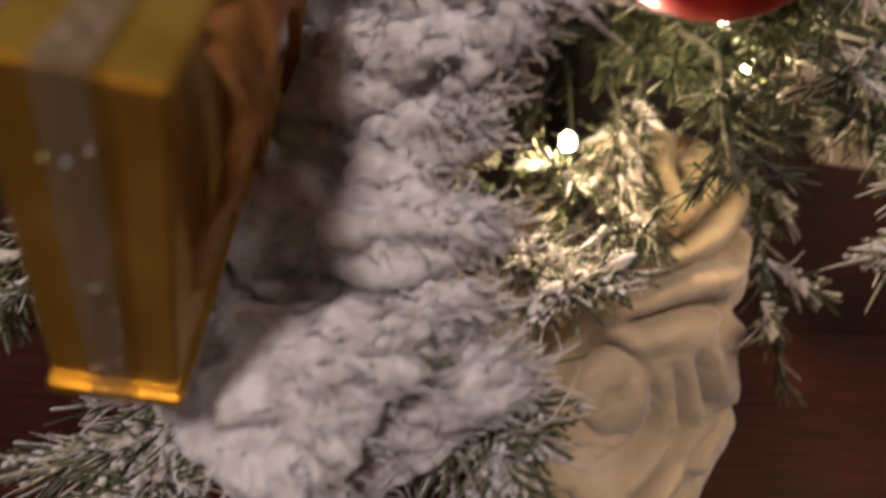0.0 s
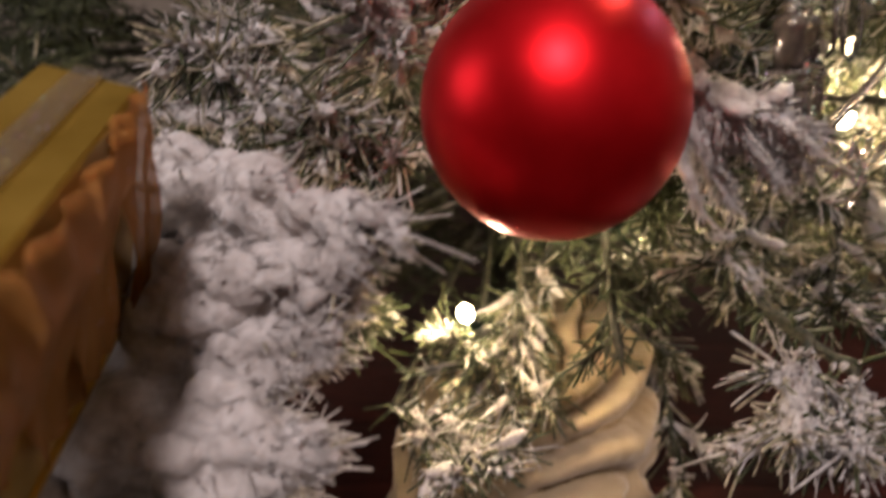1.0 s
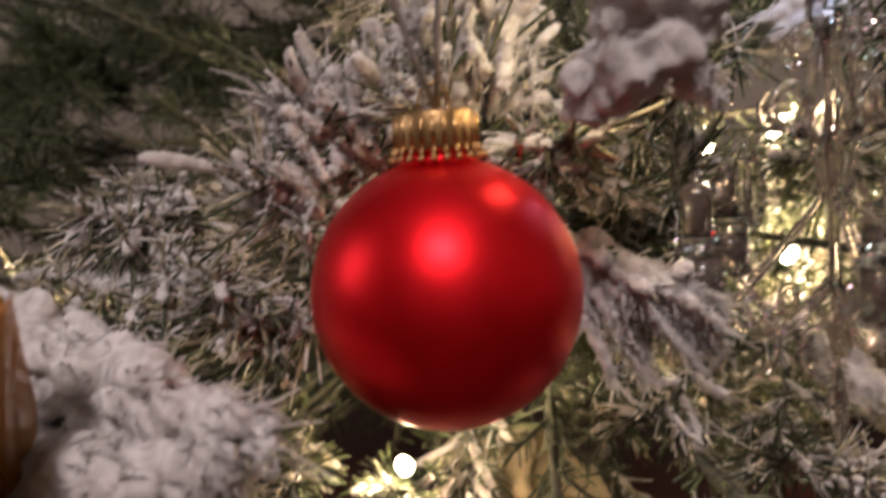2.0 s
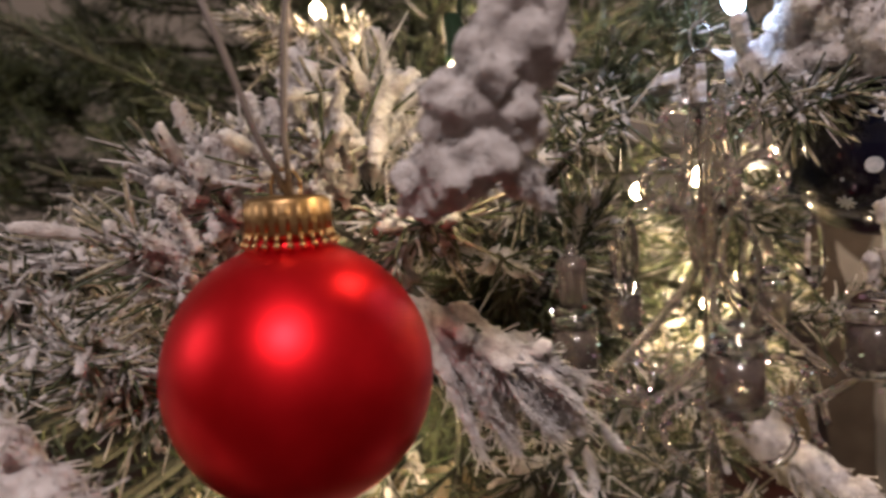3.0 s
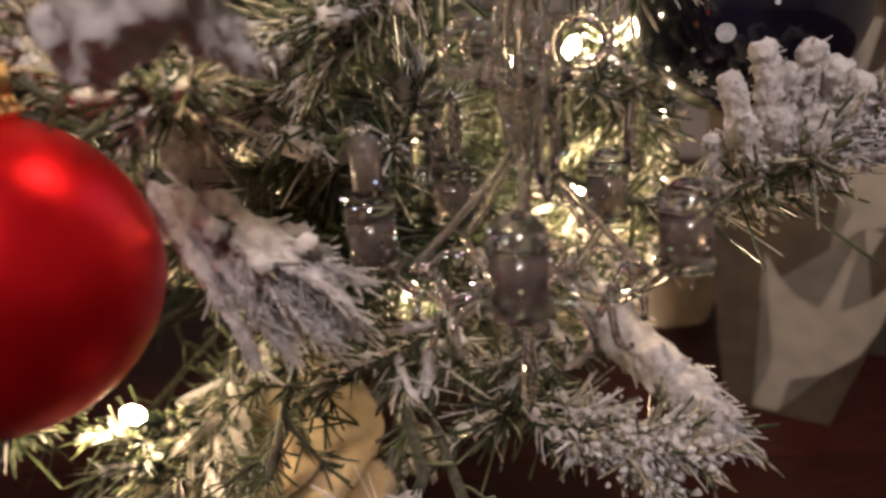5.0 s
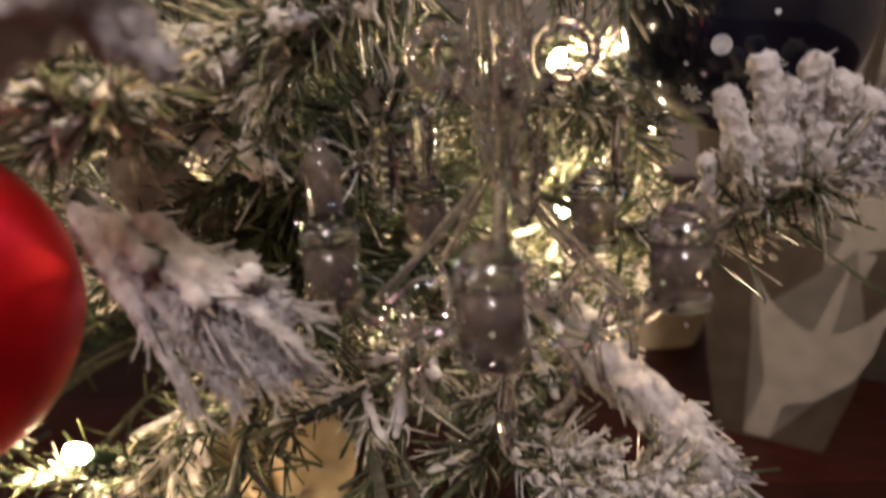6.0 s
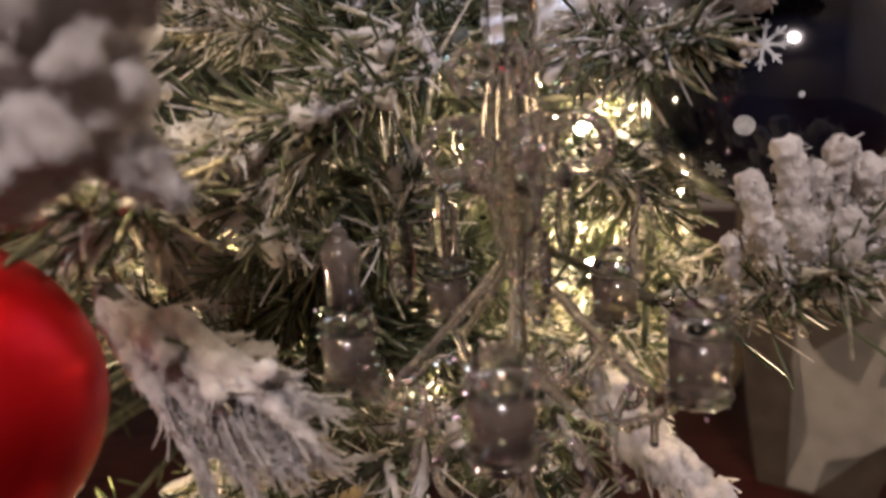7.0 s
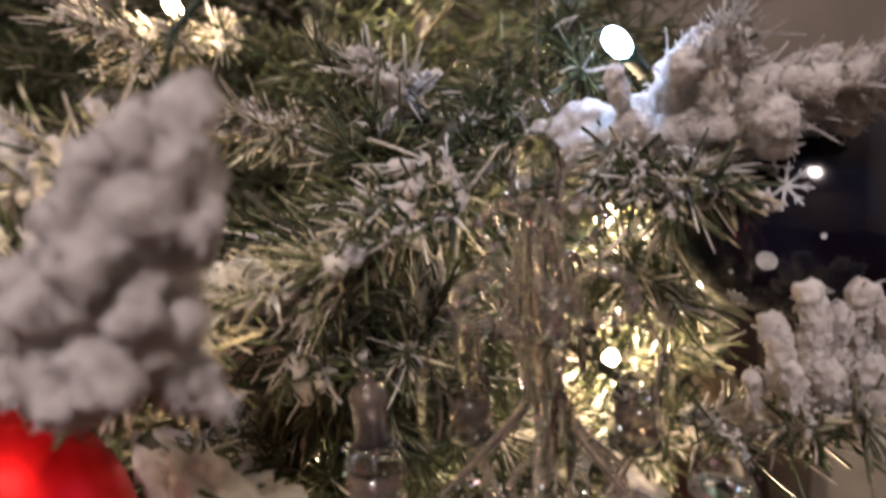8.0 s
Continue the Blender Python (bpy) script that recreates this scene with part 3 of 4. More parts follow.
branch((0.2936, 0.3836, 0.3940), (0.3718, 0.3040, 0.4200), flock=0.75, count=260, thick=0.9, needle=0.024, cotton=0.0105)
branch((0.3084, 0.3759, 0.4046), (0.3338, 0.3113, 0.3858), flock=0.5, count=220, puff=30)
branch((0.3341, 0.3577, 0.4123), (0.3346, 0.3196, 0.4260), flock=0.95, count=70, needle=0.016, root=False, cotton=0.0095)
branch((0.2750, 0.4412, 0.3783), (0.2276, 0.3878, 0.4220), flock=0.9, count=120, fingers=34, puff=30)
branch((0.2497, 0.4264, 0.3590), (0.2062, 0.3998, 0.4332), flock=0.1, count=120, needle=0.02)
branch((0.2837, 0.4426, 0.4339), (0.2641, 0.3715, 0.3881), flock=0.15, count=260)
branch((0.3086, 0.4474, 0.4541), (0.3142, 0.3893, 0.4191), flock=0.1, count=240)
branch((0.1419, 0.5026, 0.4436), (0.1049, 0.4190, 0.4386), flock=0.75, count=220, puff=40)
branch((0.2141, 0.4642, 0.3976), (0.1728, 0.4030, 0.4025), flock=0.7, count=200, puff=20)
branch((0.3348, 0.4118, 0.2474), (0.3761, 0.3220, 0.2157), flock=0.9, count=240, puff=160, thick=1.2, cotton=0.010)
branch((0.3069, 0.3618, 0.2134), (0.3532, 0.2991, 0.2222), flock=0.85, count=240, puff=100, thick=1.2)
branch((0.1806, 0.4405, 0.2195), (0.1239, 0.3557, 0.1675), flock=0.35, count=130)
branch((0.1627, 0.4138, 0.2105), (0.1554, 0.3389, 0.1588), flock=0.4, count=120)
branch((0.0978, 0.3569, 0.1607), (0.1480, 0.2985, 0.1657), flock=0.6, count=170, puff=30)
branch((0.2447, 0.5064, 0.2200), (0.2440, 0.3432, 0.0832), flock=0.4, count=220, puff=20, spread=(20,45), needle=0.021)
branch((0.2560, 0.2880, 0.2260), (0.2291, 0.2369, 0.2171), flock=0.8, count=170, puff=40, spread=(14, 38), needle=0.02, thick=0.9)
branch((0.2700, 0.2820, 0.2160), (0.2467, 0.2370, 0.2135), flock=0.85, count=170, puff=50, spread=(14, 38), needle=0.02, thick=0.9)
branch((0.3232, 0.4077, 0.2374), (0.2832, 0.3289, 0.2154), flock=0.3, count=130)
branch((0.2763, 0.3987, 0.2417), (0.2257, 0.3168, 0.2455), flock=0.5, count=70, spread=(25,50))
branch((0.2016, 0.3850, 0.2400), (0.1980, 0.3180, 0.2030), flock=0.0, count=75, needle=0.019)
branch((0.0662, 0.4218, 0.2105), (0.0717, 0.3362, 0.2018), flock=0.4, count=240)
branch((0.3894, 0.4696, 0.3377), (0.3439, 0.4161, 0.3273), flock=0.35, count=200)
branch((0.3577, 0.4679, 0.3679), (0.3289, 0.3881, 0.3375), flock=0.3, count=240)
branch((0.2799, 0.4546, 0.3106), (0.2634, 0.3821, 0.2696), flock=0.1, count=240)
branch((0.3242, 0.4749, 0.2738), (0.2918, 0.3861, 0.2481), flock=0.4, count=200)
branch((-0.0097, 0.2521, 0.1585), (-0.0373, 0.2086, 0.1460), flock=0.6, count=160, puff=10, spread=(20,45))
branch((-0.0117, 0.2481, 0.1510), (-0.0019, 0.1928, 0.1501), flock=0.7, count=160, puff=20, spread=(20,45))
branch((-0.0878, 0.3520, 0.1993), (-0.0753, 0.2440, 0.1820), flock=0.4, count=200)
branch((0.0774, 0.3991, 0.3720), (0.1131, 0.3175, 0.3620), flock=0.7, count=160, puff=20)
branch((0.2374, 0.3749, 0.3043), (0.2582, 0.3440, 0.3458), flock=0.5, count=200)
branch((0.2340, 0.3464, 0.3161), (0.2055, 0.3011, 0.3527), flock=0.55, count=90, needle=0.019)
branch((0.2480, 0.4274, 0.3226), (0.2195, 0.3591, 0.3161), flock=0.03, count=300, needle=0.026)
branch((0.2214, 0.4299, 0.2906), (0.2370, 0.3732, 0.2729), flock=0.03, count=260, needle=0.026)
branch((0.3909, 0.5442, 0.3071), (0.3212, 0.4726, 0.2649), flock=0.3, count=200)
branch((0.3487, 0.5216, 0.2176), (0.3636, 0.4662, 0.2051), flock=0.3, count=200)
branch((0.2634, 0.5378, 0.2716), (0.2857, 0.4438, 0.2703), flock=0.2, count=200)
branch((0.3129, 0.5458, 0.3064), (0.2793, 0.4502, 0.3332), flock=0.25, count=200)
branch((0.3482, 0.5541, 0.3410), (0.3665, 0.4627, 0.3098), flock=0.25, count=200)
branch((0.2566, 0.5180, 0.1962), (0.2302, 0.4300, 0.2132), flock=0.25, count=200)
branch((0.2991, 0.5226, 0.2171), (0.3176, 0.4170, 0.2107), flock=0.4, count=200)
branch((0.3699, 0.5302, 0.2521), (0.3887, 0.4917, 0.2253), flock=0.3, count=180)
branch((0.1655, 0.4972, 0.2581), (0.2025, 0.4055, 0.2281), flock=0.05, count=200)
branch((0.3058, 0.4785, 0.2927), (0.2546, 0.4078, 0.3140), flock=0.1, count=200)
branch((0.4002, 0.4993, 0.2586), (0.3269, 0.4129, 0.2478), flock=0.35, count=200)
branch((0.3272, 0.4860, 0.1911), (0.2764, 0.3946, 0.2083), flock=0.35, count=200)
branch((0.3480, 0.5018, 0.2893), (0.3335, 0.4020, 0.2571), flock=0.35, count=200)
branch((0.3851, 0.5185, 0.3574), (0.3212, 0.4144, 0.3203), flock=0.2, count=200)
branch((0.3698, 0.5329, 0.2624), (0.4077, 0.4958, 0.2819), flock=0.5, count=200)
branch((0.3644, 0.5422, 0.3013), (0.3996, 0.4876, 0.2888), flock=0.5, count=200)
branch((0.3668, 0.5297, 0.2522), (0.3812, 0.4567, 0.2930), flock=0.5, count=180)
branch((0.3581, 0.5060, 0.2378), (0.3884, 0.4769, 0.2477), flock=0.4, count=180)
branch((0.1396, 0.4073, 0.1778), (0.1269, 0.3558, 0.2011), flock=0.3, count=110, needle=0.018)
snow_finger((0.3563, 0.3149, 0.3276), (0.3517, 0.3133, 0.3478), 0.0038)
snow_finger((0.3660, 0.3160, 0.3324), (0.3612, 0.3134, 0.3569), 0.0040)
snow_finger((0.3734, 0.3153, 0.3292), (0.3709, 0.3128, 0.3499), 0.0038)
snow_finger((0.3840, 0.3229, 0.3309), (0.3770, 0.3151, 0.3569), 0.0047)
snow_finger((0.3889, 0.3192, 0.3284), (0.3843, 0.3120, 0.3521), 0.0045)
snow_finger((0.3595, 0.3089, 0.3242), (0.3550, 0.3053, 0.3360), 0.0036)
snow_finger((0.3690, 0.3085, 0.3227), (0.3636, 0.3034, 0.3374), 0.0038)
snow_finger((0.3814, 0.3104, 0.3222), (0.3757, 0.3035, 0.3383), 0.0042)
snow_finger((0.3910, 0.3120, 0.3284), (0.3903, 0.3080, 0.3477), 0.0047)
snow_finger((0.3536, 0.3201, 0.3194), (0.3500, 0.3181, 0.3291), 0.0029)
snow_finger((0.3261, 0.3359, 0.4066), (0.3250, 0.3230, 0.4187), 0.0045)
snow_finger((0.3360, 0.3307, 0.4051), (0.3342, 0.3249, 0.4265), 0.0055)
snow_finger((0.3454, 0.3252, 0.4021), (0.3432, 0.3171, 0.4127), 0.0048)
snow_finger((0.3511, 0.3220, 0.3960), (0.3460, 0.3116, 0.4053), 0.0058)
snow_finger((0.3646, 0.3267, 0.4071), (0.3605, 0.3191, 0.4204), 0.0046)
snow_finger((0.3727, 0.3259, 0.4025), (0.3712, 0.3188, 0.4176), 0.0055)
snow_finger((0.3573, 0.3210, 0.4054), (0.3505, 0.3155, 0.4142), 0.0036)
snow_finger((0.3133, 0.3458, 0.4065), (0.3081, 0.3375, 0.4163), 0.0032)
snow_finger((0.1230, 0.2768, 0.3557), (0.1140, 0.2723, 0.3609), 0.0024)
snow_finger((0.1298, 0.2779, 0.3606), (0.1247, 0.2736, 0.3665), 0.0026)
snow_finger((0.1240, 0.2818, 0.3554), (0.1179, 0.2815, 0.3840), 0.0022)
snow_finger((0.1326, 0.2824, 0.3571), (0.1331, 0.2806, 0.3756), 0.0020)
snow_finger((0.1447, 0.2837, 0.3621), (0.1474, 0.2827, 0.3847), 0.0022)
snow_finger((0.1551, 0.2838, 0.3604), (0.1567, 0.2834, 0.3871), 0.0026)
snow_finger((0.1652, 0.2800, 0.3655), (0.1590, 0.2829, 0.3952), 0.0034)
snow_finger((0.1787, 0.2807, 0.3671), (0.1829, 0.2852, 0.3920), 0.0030)
snow_finger((0.1247, 0.2742, 0.3407), (0.1157, 0.2715, 0.3560), 0.0020)
snow_finger((0.1188, 0.2781, 0.3350), (0.1107, 0.2693, 0.3447), 0.0022)
snow_finger((0.1461, 0.2822, 0.3633), (0.1398, 0.2800, 0.3865), 0.0024)
snow_finger((0.1566, 0.2834, 0.3680), (0.1584, 0.2811, 0.3875), 0.0022)
snow_finger((0.1258, 0.2851, 0.3556), (0.1274, 0.2824, 0.3725), 0.0028)
snow_finger((0.1200, 0.2826, 0.3400), (0.1092, 0.2778, 0.3458), 0.0022)
snow_finger((0.1272, 0.2837, 0.3450), (0.1183, 0.2801, 0.3592), 0.0024)

part("bare_twig", tube_path([tuple(np.array((0.1928, 0.3450, 0.3781)) - ROOT), tuple(np.array((0.2112, 0.3501, 0.3596)) - ROOT)], [0.0011, 0.0014], 8), TWIG, tree)
part("bare_twig", tube_path([tuple(np.array((0.1788, 0.3383, 0.3711)) - ROOT), tuple(np.array((0.1876, 0.3456, 0.3604)) - ROOT)], [0.0011, 0.0014], 8), TWIG, tree)
part("bare_twig", tube_path([tuple(np.array((0.1542, 0.2833, 0.3871)) - ROOT), tuple(np.array((0.1637, 0.2857, 0.3697)) - ROOT)], [0.0011, 0.0014], 8), TWIG, tree)
part("bare_twig", tube_path([tuple(np.array((0.1633, 0.2673, 0.3513)) - ROOT), tuple(np.array((0.1753, 0.2760, 0.3405)) - ROOT)], [0.0011, 0.0014], 8), TWIG, tree)
# inner tips of the tree, further back
DENSE = 1.0
for k in range(520):
    z = RNG.uniform(0.10, 0.95)
    az = RNG.uniform(-3.0, -0.35)
    reach = RNG.uniform(0.12, 0.47) * (1.10 - 0.35 * z)
    tx, ty = ROOT[0] + 1.25 * reach * math.cos(az), ROOT[1] + reach * math.sin(az)
    if tx > 0.50 or (z < 0.40 and tx > 0.335) or (z < 0.30 and tx > 0.27):
        continue
    if z < 0.30 and tx > -0.02 and ty < 0.66:
        continue
    bx = (tx + (ROOT[0] - tx) * 0.35, ty + (ROOT[1] - ty) * 0.35, z - 0.03 + RNG.uniform(-0.02, 0.03))
    frost = RNG.choice([0.0, 0.0, 0.05, 0.15]) if tx < 0.1 else RNG.choice([0.0, 0.05, 0.2]) if tx < 0.26 else RNG.choice([0.05, 0.2, 0.4])
    branch(bx, (tx, ty, z), frost, 0.034, 60, sag=(RNG.uniform(-0.01, 0.01), 0, -0.008), root=k % 3 == 0)
# the dense green core round the pole
for k in range(190):
    tx, ty, z = RNG.uniform(-0.62, 0.44), RNG.uniform(0.56, 0.84), RNG.uniform(0.14, 1.15)
    if (z < 0.42 and tx > 0.33) or (z < 0.30 and tx > 0.1):
        continue
    turn = RNG.uniform(0, 6.28)
    bx = (tx + 0.16 * math.cos(turn), ty + 0.08 * math.sin(turn), z + RNG.uniform(-0.05, 0.05))
    branch(bx, (tx, ty, z), 0.0, 0.048, 58, sag=(0, 0, -0.01), root=False)


# the far side and the crown, coarser
for k in range(110):
    z = RNG.uniform(0.15, 1.55)
    az = RNG.uniform(0.1, 3.04) if z < 1.1 else RNG.uniform(0, 6.28)
    reach = (0.52 - 0.31 * z) * RNG.uniform(0.75, 1.05)
    tip = (ROOT[0] + reach * math.cos(az), ROOT[1] + reach * math.sin(az), z)
    base = (ROOT[0] + 0.3 * reach * math.cos(az), ROOT[1] + 0.3 * reach * math.sin(az), z + 0.02)
    branch(base, tip, 0.3, 0.055, 55, sag=(0, 0, -0.012), root=False)


# ---- red ball ----
def red_ball():
    r = 0.0354
    t = thing("red_ball_ornament", (0.1615, 0.2475, 0.3105), "matt red satin glass ball with a gold cap", "bauble")
    prof = [(r * math.sin(a), -r * math.cos(a)) for a in [k * math.pi / 40 for k in range(41)]]
    prof = [p for p in prof if p[1] < 0.0 or p[0] > 0.0100] + [(0.0092, 0.0348), (0.0088, 0.0360), (0.0088, 0.0375)]
    part("ball", lathe(prof, 72), RED, t)
    cap = lathe([(0.0098, 0.0366), (0.0106, 0.0372), (0.0108, 0.0380), (0.0108, 0.0458), (0.0103, 0.0468), (0.003, 0.0474)], 40)
    c = part("cap", cap, GOLD, t, "ribbed gold metal cap")
    bm = bmesh.new()
    for k in range(24):
        a = k * 2 * math.pi / 24
        bmesh.ops.create_uvsphere(bm, u_segments=8, v_segments=6, radius=0.00095, matrix=Matrix.Translation((0.0121 * math.cos(a), 0.0121 * math.sin(a), 0.0352)))
        bmesh.ops.create_cone(bm, segments=6, radius1=0.0004, radius2=0.0006, depth=0.0032, cap_ends=True,
                              matrix=Matrix.Translation((0.0114 * math.cos(a), 0.0114 * math.sin(a), 0.0368)) @ Matrix.Rotation(a, 4, "Z") @ Matrix.Rotation(-0.3, 4, "Y"))
        bmesh.ops.create_cone(bm, segments=6, radius1=0.0007, radius2=0.0005, depth=0.0075, cap_ends=True,
                              matrix=Matrix.Translation((0.0106 * math.cos(a), 0.0106 * math.sin(a), 0.0420)))
    part("beaded_rim", bm, GOLD, c, "gold beaded rim")
    loop = [(0.004 * math.cos(a), 0, 0.049 + 0.005 * math.sin(a)) for a in [k * 2 * math.pi / 16 for k in range(17)]]
    part("hanging_loop", tube_path(loop, 0.0005, 6), GOLD, t)
    for x1, y1 in ((-0.017, -0.012), (0.009, -0.012)):
        part("hanging_cord", tube_path([(0.001, 0, 0.046), (x1 * 0.25, y1 * 0.5, 0.062), (x1 * 0.6, y1 * 0.9, 0.085), (x1 * 1.2, y1, 0.115)], 0.0009, 7), THREAD, t, "grey twisted hanging cord")
    t.matrix_basis = Matrix.Translation((0.1615, 0.2475, 0.3105)) @ pose(0, 0, 0, 0, -2, 0)


red_ball()


# ---- navy ball ----
def navy_ball():
    r, c = 0.0407, Vector((0.3771, 0.3609, 0.3727))
    t = thing("navy_ball_ornament", tuple(c), "dark navy glossy ball printed with white snowflakes", "bauble")
    prof = [(r * math.sin(a), -r * math.cos(a)) for a in [k * math.pi / 40 for k in range(41)]]
    part("ball", lathe(prof, 64), NAVY, t)
    part("cap", lathe([(0.011, 0.0385), (0.0108, 0.047), (0.004, 0.048)], 30), GOLD, t)

    def on_ball(where):
        d = (Vector(where) - c).normalized()
        return d.to_track_quat("Z", "Y").to_matrix().to_4x4()

    def strip(bm, x0, y0, x1, y1, w):
        a, b = Vector((x0, y0, 0)), Vector((x1, y1, 0))
        n = Vector((-(b - a).y, (b - a).x, 0)).normalized() * w
        ring = []
        for q in (a + n, b + n * 0.6, b - n * 0.6, a - n):
            ring.append([q, math.sqrt(max((r + 0.0002) ** 2 - q.x ** 2 - q.y ** 2, 0)), math.sqrt(max((r - 0.0004) ** 2 - q.x ** 2 - q.y ** 2, 0))])
        up = [bm.verts.new((q.x, q.y, h)) for q, h, _ in ring]
        dn = [bm.verts.new((q.x, q.y, l)) for q, _, l in ring]
        bm.faces.new(up)
        bm.faces.new(dn[::-1])
        for k in range(4):
            bm.faces.new((up[k], dn[k], dn[(k + 1) % 4], up[(k + 1) % 4]))

    for where, size in (((0.359, 0.329, 0.384), 0.0075), ((0.3415, 0.345, 0.379), 0.005), ((0.350, 0.338, 0.344), 0.0035)):
        bm = bmesh.new()
        for k in range(8):
            a = k * math.pi / 4
            e = Vector((math.cos(a), math.sin(a)))
            strip(bm, 0, 0, e.x * size, e.y * size, 0.0006)
            for sgn in (-0.6, 0.6):
                g = Vector((math.cos(a + sgn), math.sin(a + sgn)))
                strip(bm, e.x * size * 0.55, e.y * size * 0.55, e.x * size * 0.55 + g.x * size * 0.3, e.y * size * 0.55 + g.y * size * 0.3, 0.0004)
        bmesh.ops.recalc_face_normals(bm, faces=bm.faces)
        part("snowflake", moved(bm, on_ball(where)), PRINT, t, "white printed snowflake", smooth=False)
    for where, size in (((0.354, 0.326, 0.361), 0.0033), ((0.368, 0.3225, 0.371), 0.001), ((0.3475, 0.3355, 0.3555), 0.0008)):
        bm = bmesh.new()
        bmesh.ops.create_cone(bm, segments=20, radius1=size, radius2=size * 0.9, depth=0.0008, cap_ends=True, matrix=Matrix.Translation((0, 0, r - 0.0003)))
        part("printed_dot", moved(bm, on_ball(where)), PRINT, t, "pale printed dot", smooth=False)


navy_ball()


# ---- clear chandelier ornament ----
def chandelier():
    cx, cy = 0.2865, 0.2985
    t = thing("chandelier_ornament", (cx, cy, 0.24), "clear acrylic chandelier ornament sprinkled with glitter", "ornament")
    z0 = 0.24

    def glit(pts, owner, n, spread):
        n = int(n * 4.2)
        pts = np.array(pts)
        i = RNG.integers(0, len(pts) - 1, n)
        f = RNG.uniform(0, 1, (n, 1))
        c = pts[i] * (1 - f) + pts[i + 1] * f + unit(RNG.normal(size=(n, 3))) * spread
        u = unit(RNG.normal(size=(n, 3)))
        v = unit(np.cross(u, RNG.normal(size=(n, 3))))
        sz = RNG.uniform(0.00022, 0.00075, (n, 1)) * np.where(RNG.uniform(size=(n, 1)) < 0.12, 1.7, 1.0)
        q = np.stack([c - u * sz, c - v * sz, c + u * sz, c + v * sz], 1).reshape(-1, 3)
        tagged(raw_mesh("glitter", q, np.arange(4 * n).reshape(-1, 4), GLITTER, owner, "silver glitter specks", smooth=False), kind="stuff")

    # bead on top and hook
    crown = part("crown_bead", moved(lathe([(0.002, -0.010), (0.0062, -0.008), (0.0072, -0.002), (0.0066, 0.004), (0.003, 0.0075), (0.0015, 0.0085)], 10), Matrix.Translation((0, 0, 0.383 - z0))), BEAD, t, smooth=False)
    hook = [(0.0035 * math.cos(a), 0, 0.3955 - z0 + 0.0045 * math.sin(a)) for a in [k * 2 * math.pi / 16 for k in range(17)]]
    part("hanging_loop", tube_path(hook, 0.0007, 6), CLEAR, t)
    part("hanging_thread", tube_path([(0, 0, 0.399 - z0), (0.001, 0.002, 0.43 - z0), (0.002, 0.004, 0.47 - z0)], 0.0003, 5), THREAD, t)
    # centre stem with a swelling
    stem = part("stem", lathe([(0.0015, 0.2905 - z0), (0.0022, 0.296 - z0), (0.0016, 0.305 - z0), (0.0022, 0.32 - z0), (0.0034, 0.335 - z0), (0.002, 0.35 - z0), (0.0026, 0.374 - z0)], 14), CLEAR, t)
    glit([(0, 0, 0.29 - z0), (0, 0, 0.375 - z0)], stem, 50, 0.003)
    for k in range(5):
        a = math.radians(-101 + 72 * k)
        e = np.array((math.cos(a), math.sin(a), 0))
        pts = []
        for q in np.linspace(0, 1, 22):
            rr = 0.0032 + 0.0042 * math.sin(math.pi * q / 0.6) if q < 0.6 else 0.0032 + 0.033 * ((q - 0.6) / 0.4) ** 1.15
            pts.append(e * rr + np.array((0, 0, 0.374 - z0 - 0.087 * q)))
        rod = part("rod", tube_path([tuple(p) for p in pts], [0.0012 + 0.0004 * (i % 4 == 0) for i in range(len(pts))], 8), CLEAR, t)
        glit(pts, rod, 34, 0.0013)
    # upper scrolls with prisms
    for k in range(5):
        a = math.radians(200 + 72 * k)
        e = np.array((math.cos(a), math.sin(a), 0))
        pts = []
        for q in np.linspace(0, 1, 24):
            g = -1.2 + q * 6.6
            rr = 0.0085 - 0.003 * q
            pts.append(e * (0.017 - rr * math.cos(g)) + np.array((0, 0, 0.3495 - z0 + rr * math.sin(g))))
        pts = [e * 0.003 + np.array((0, 0, 0.338 - z0))] + pts
        sc = part("upper_scroll", tube_path([tuple(p) for p in pts], 0.0018, 8), CLEAR, t)
        glit(pts, sc, 40, 0.0014)
        out = [e * (0.0095 - 0.0065 * math.cos(g)) + np.array((0, 0, 0.369 - z0 + 0.0055 * math.sin(g))) for g in np.linspace(0.2, 4.6, 16)]
        arm = part("upper_arm", tube_path([tuple(p) for p in out], 0.0011, 8), CLEAR, t)
        glit(out, arm, 20, 0.0013)
        end = e * 0.0315 + np.array((0, 0, 0.3365 - z0))
        hang = [e * 0.0225 + np.array((0, 0, 0.343 - z0)), e * 0.028 + np.array((0, 0, 0.343 - z0)), end]
        part("prism_link", tube_path([tuple(p) for p in hang], 0.0005, 5), CLEAR, t)
        prism = lathe([(0.0006, 0.0), (0.0024, -0.003), (0.0033, -0.010), (0.0033, -0.016), (0.0022, -0.021), (0.0004, -0.0235)], 8)
        part("prism", moved(prism, Matrix.Translation(end)), BEAD, t, "cut clear drop", smooth=False)
    # lower ring of curled arms and cups
    for k in range(5):
        a = math.radians(-101 + 72 * k)
        e, side = np.array((math.cos(a), math.sin(a), 0)), np.array((-math.sin(a), math.cos(a), 0))
        pts = [e * (0.002 + 0.043 * q) + np.array((0, 0, 0.290 - z0 - 0.013 * math.sin(q * math.pi))) for q in np.linspace(0, 1, 14)]
        arm = part("arm", tube_path([tuple(p) for p in pts], 0.0016, 8), CLEAR, t)
        glit(pts, arm, 40, 0.0016)
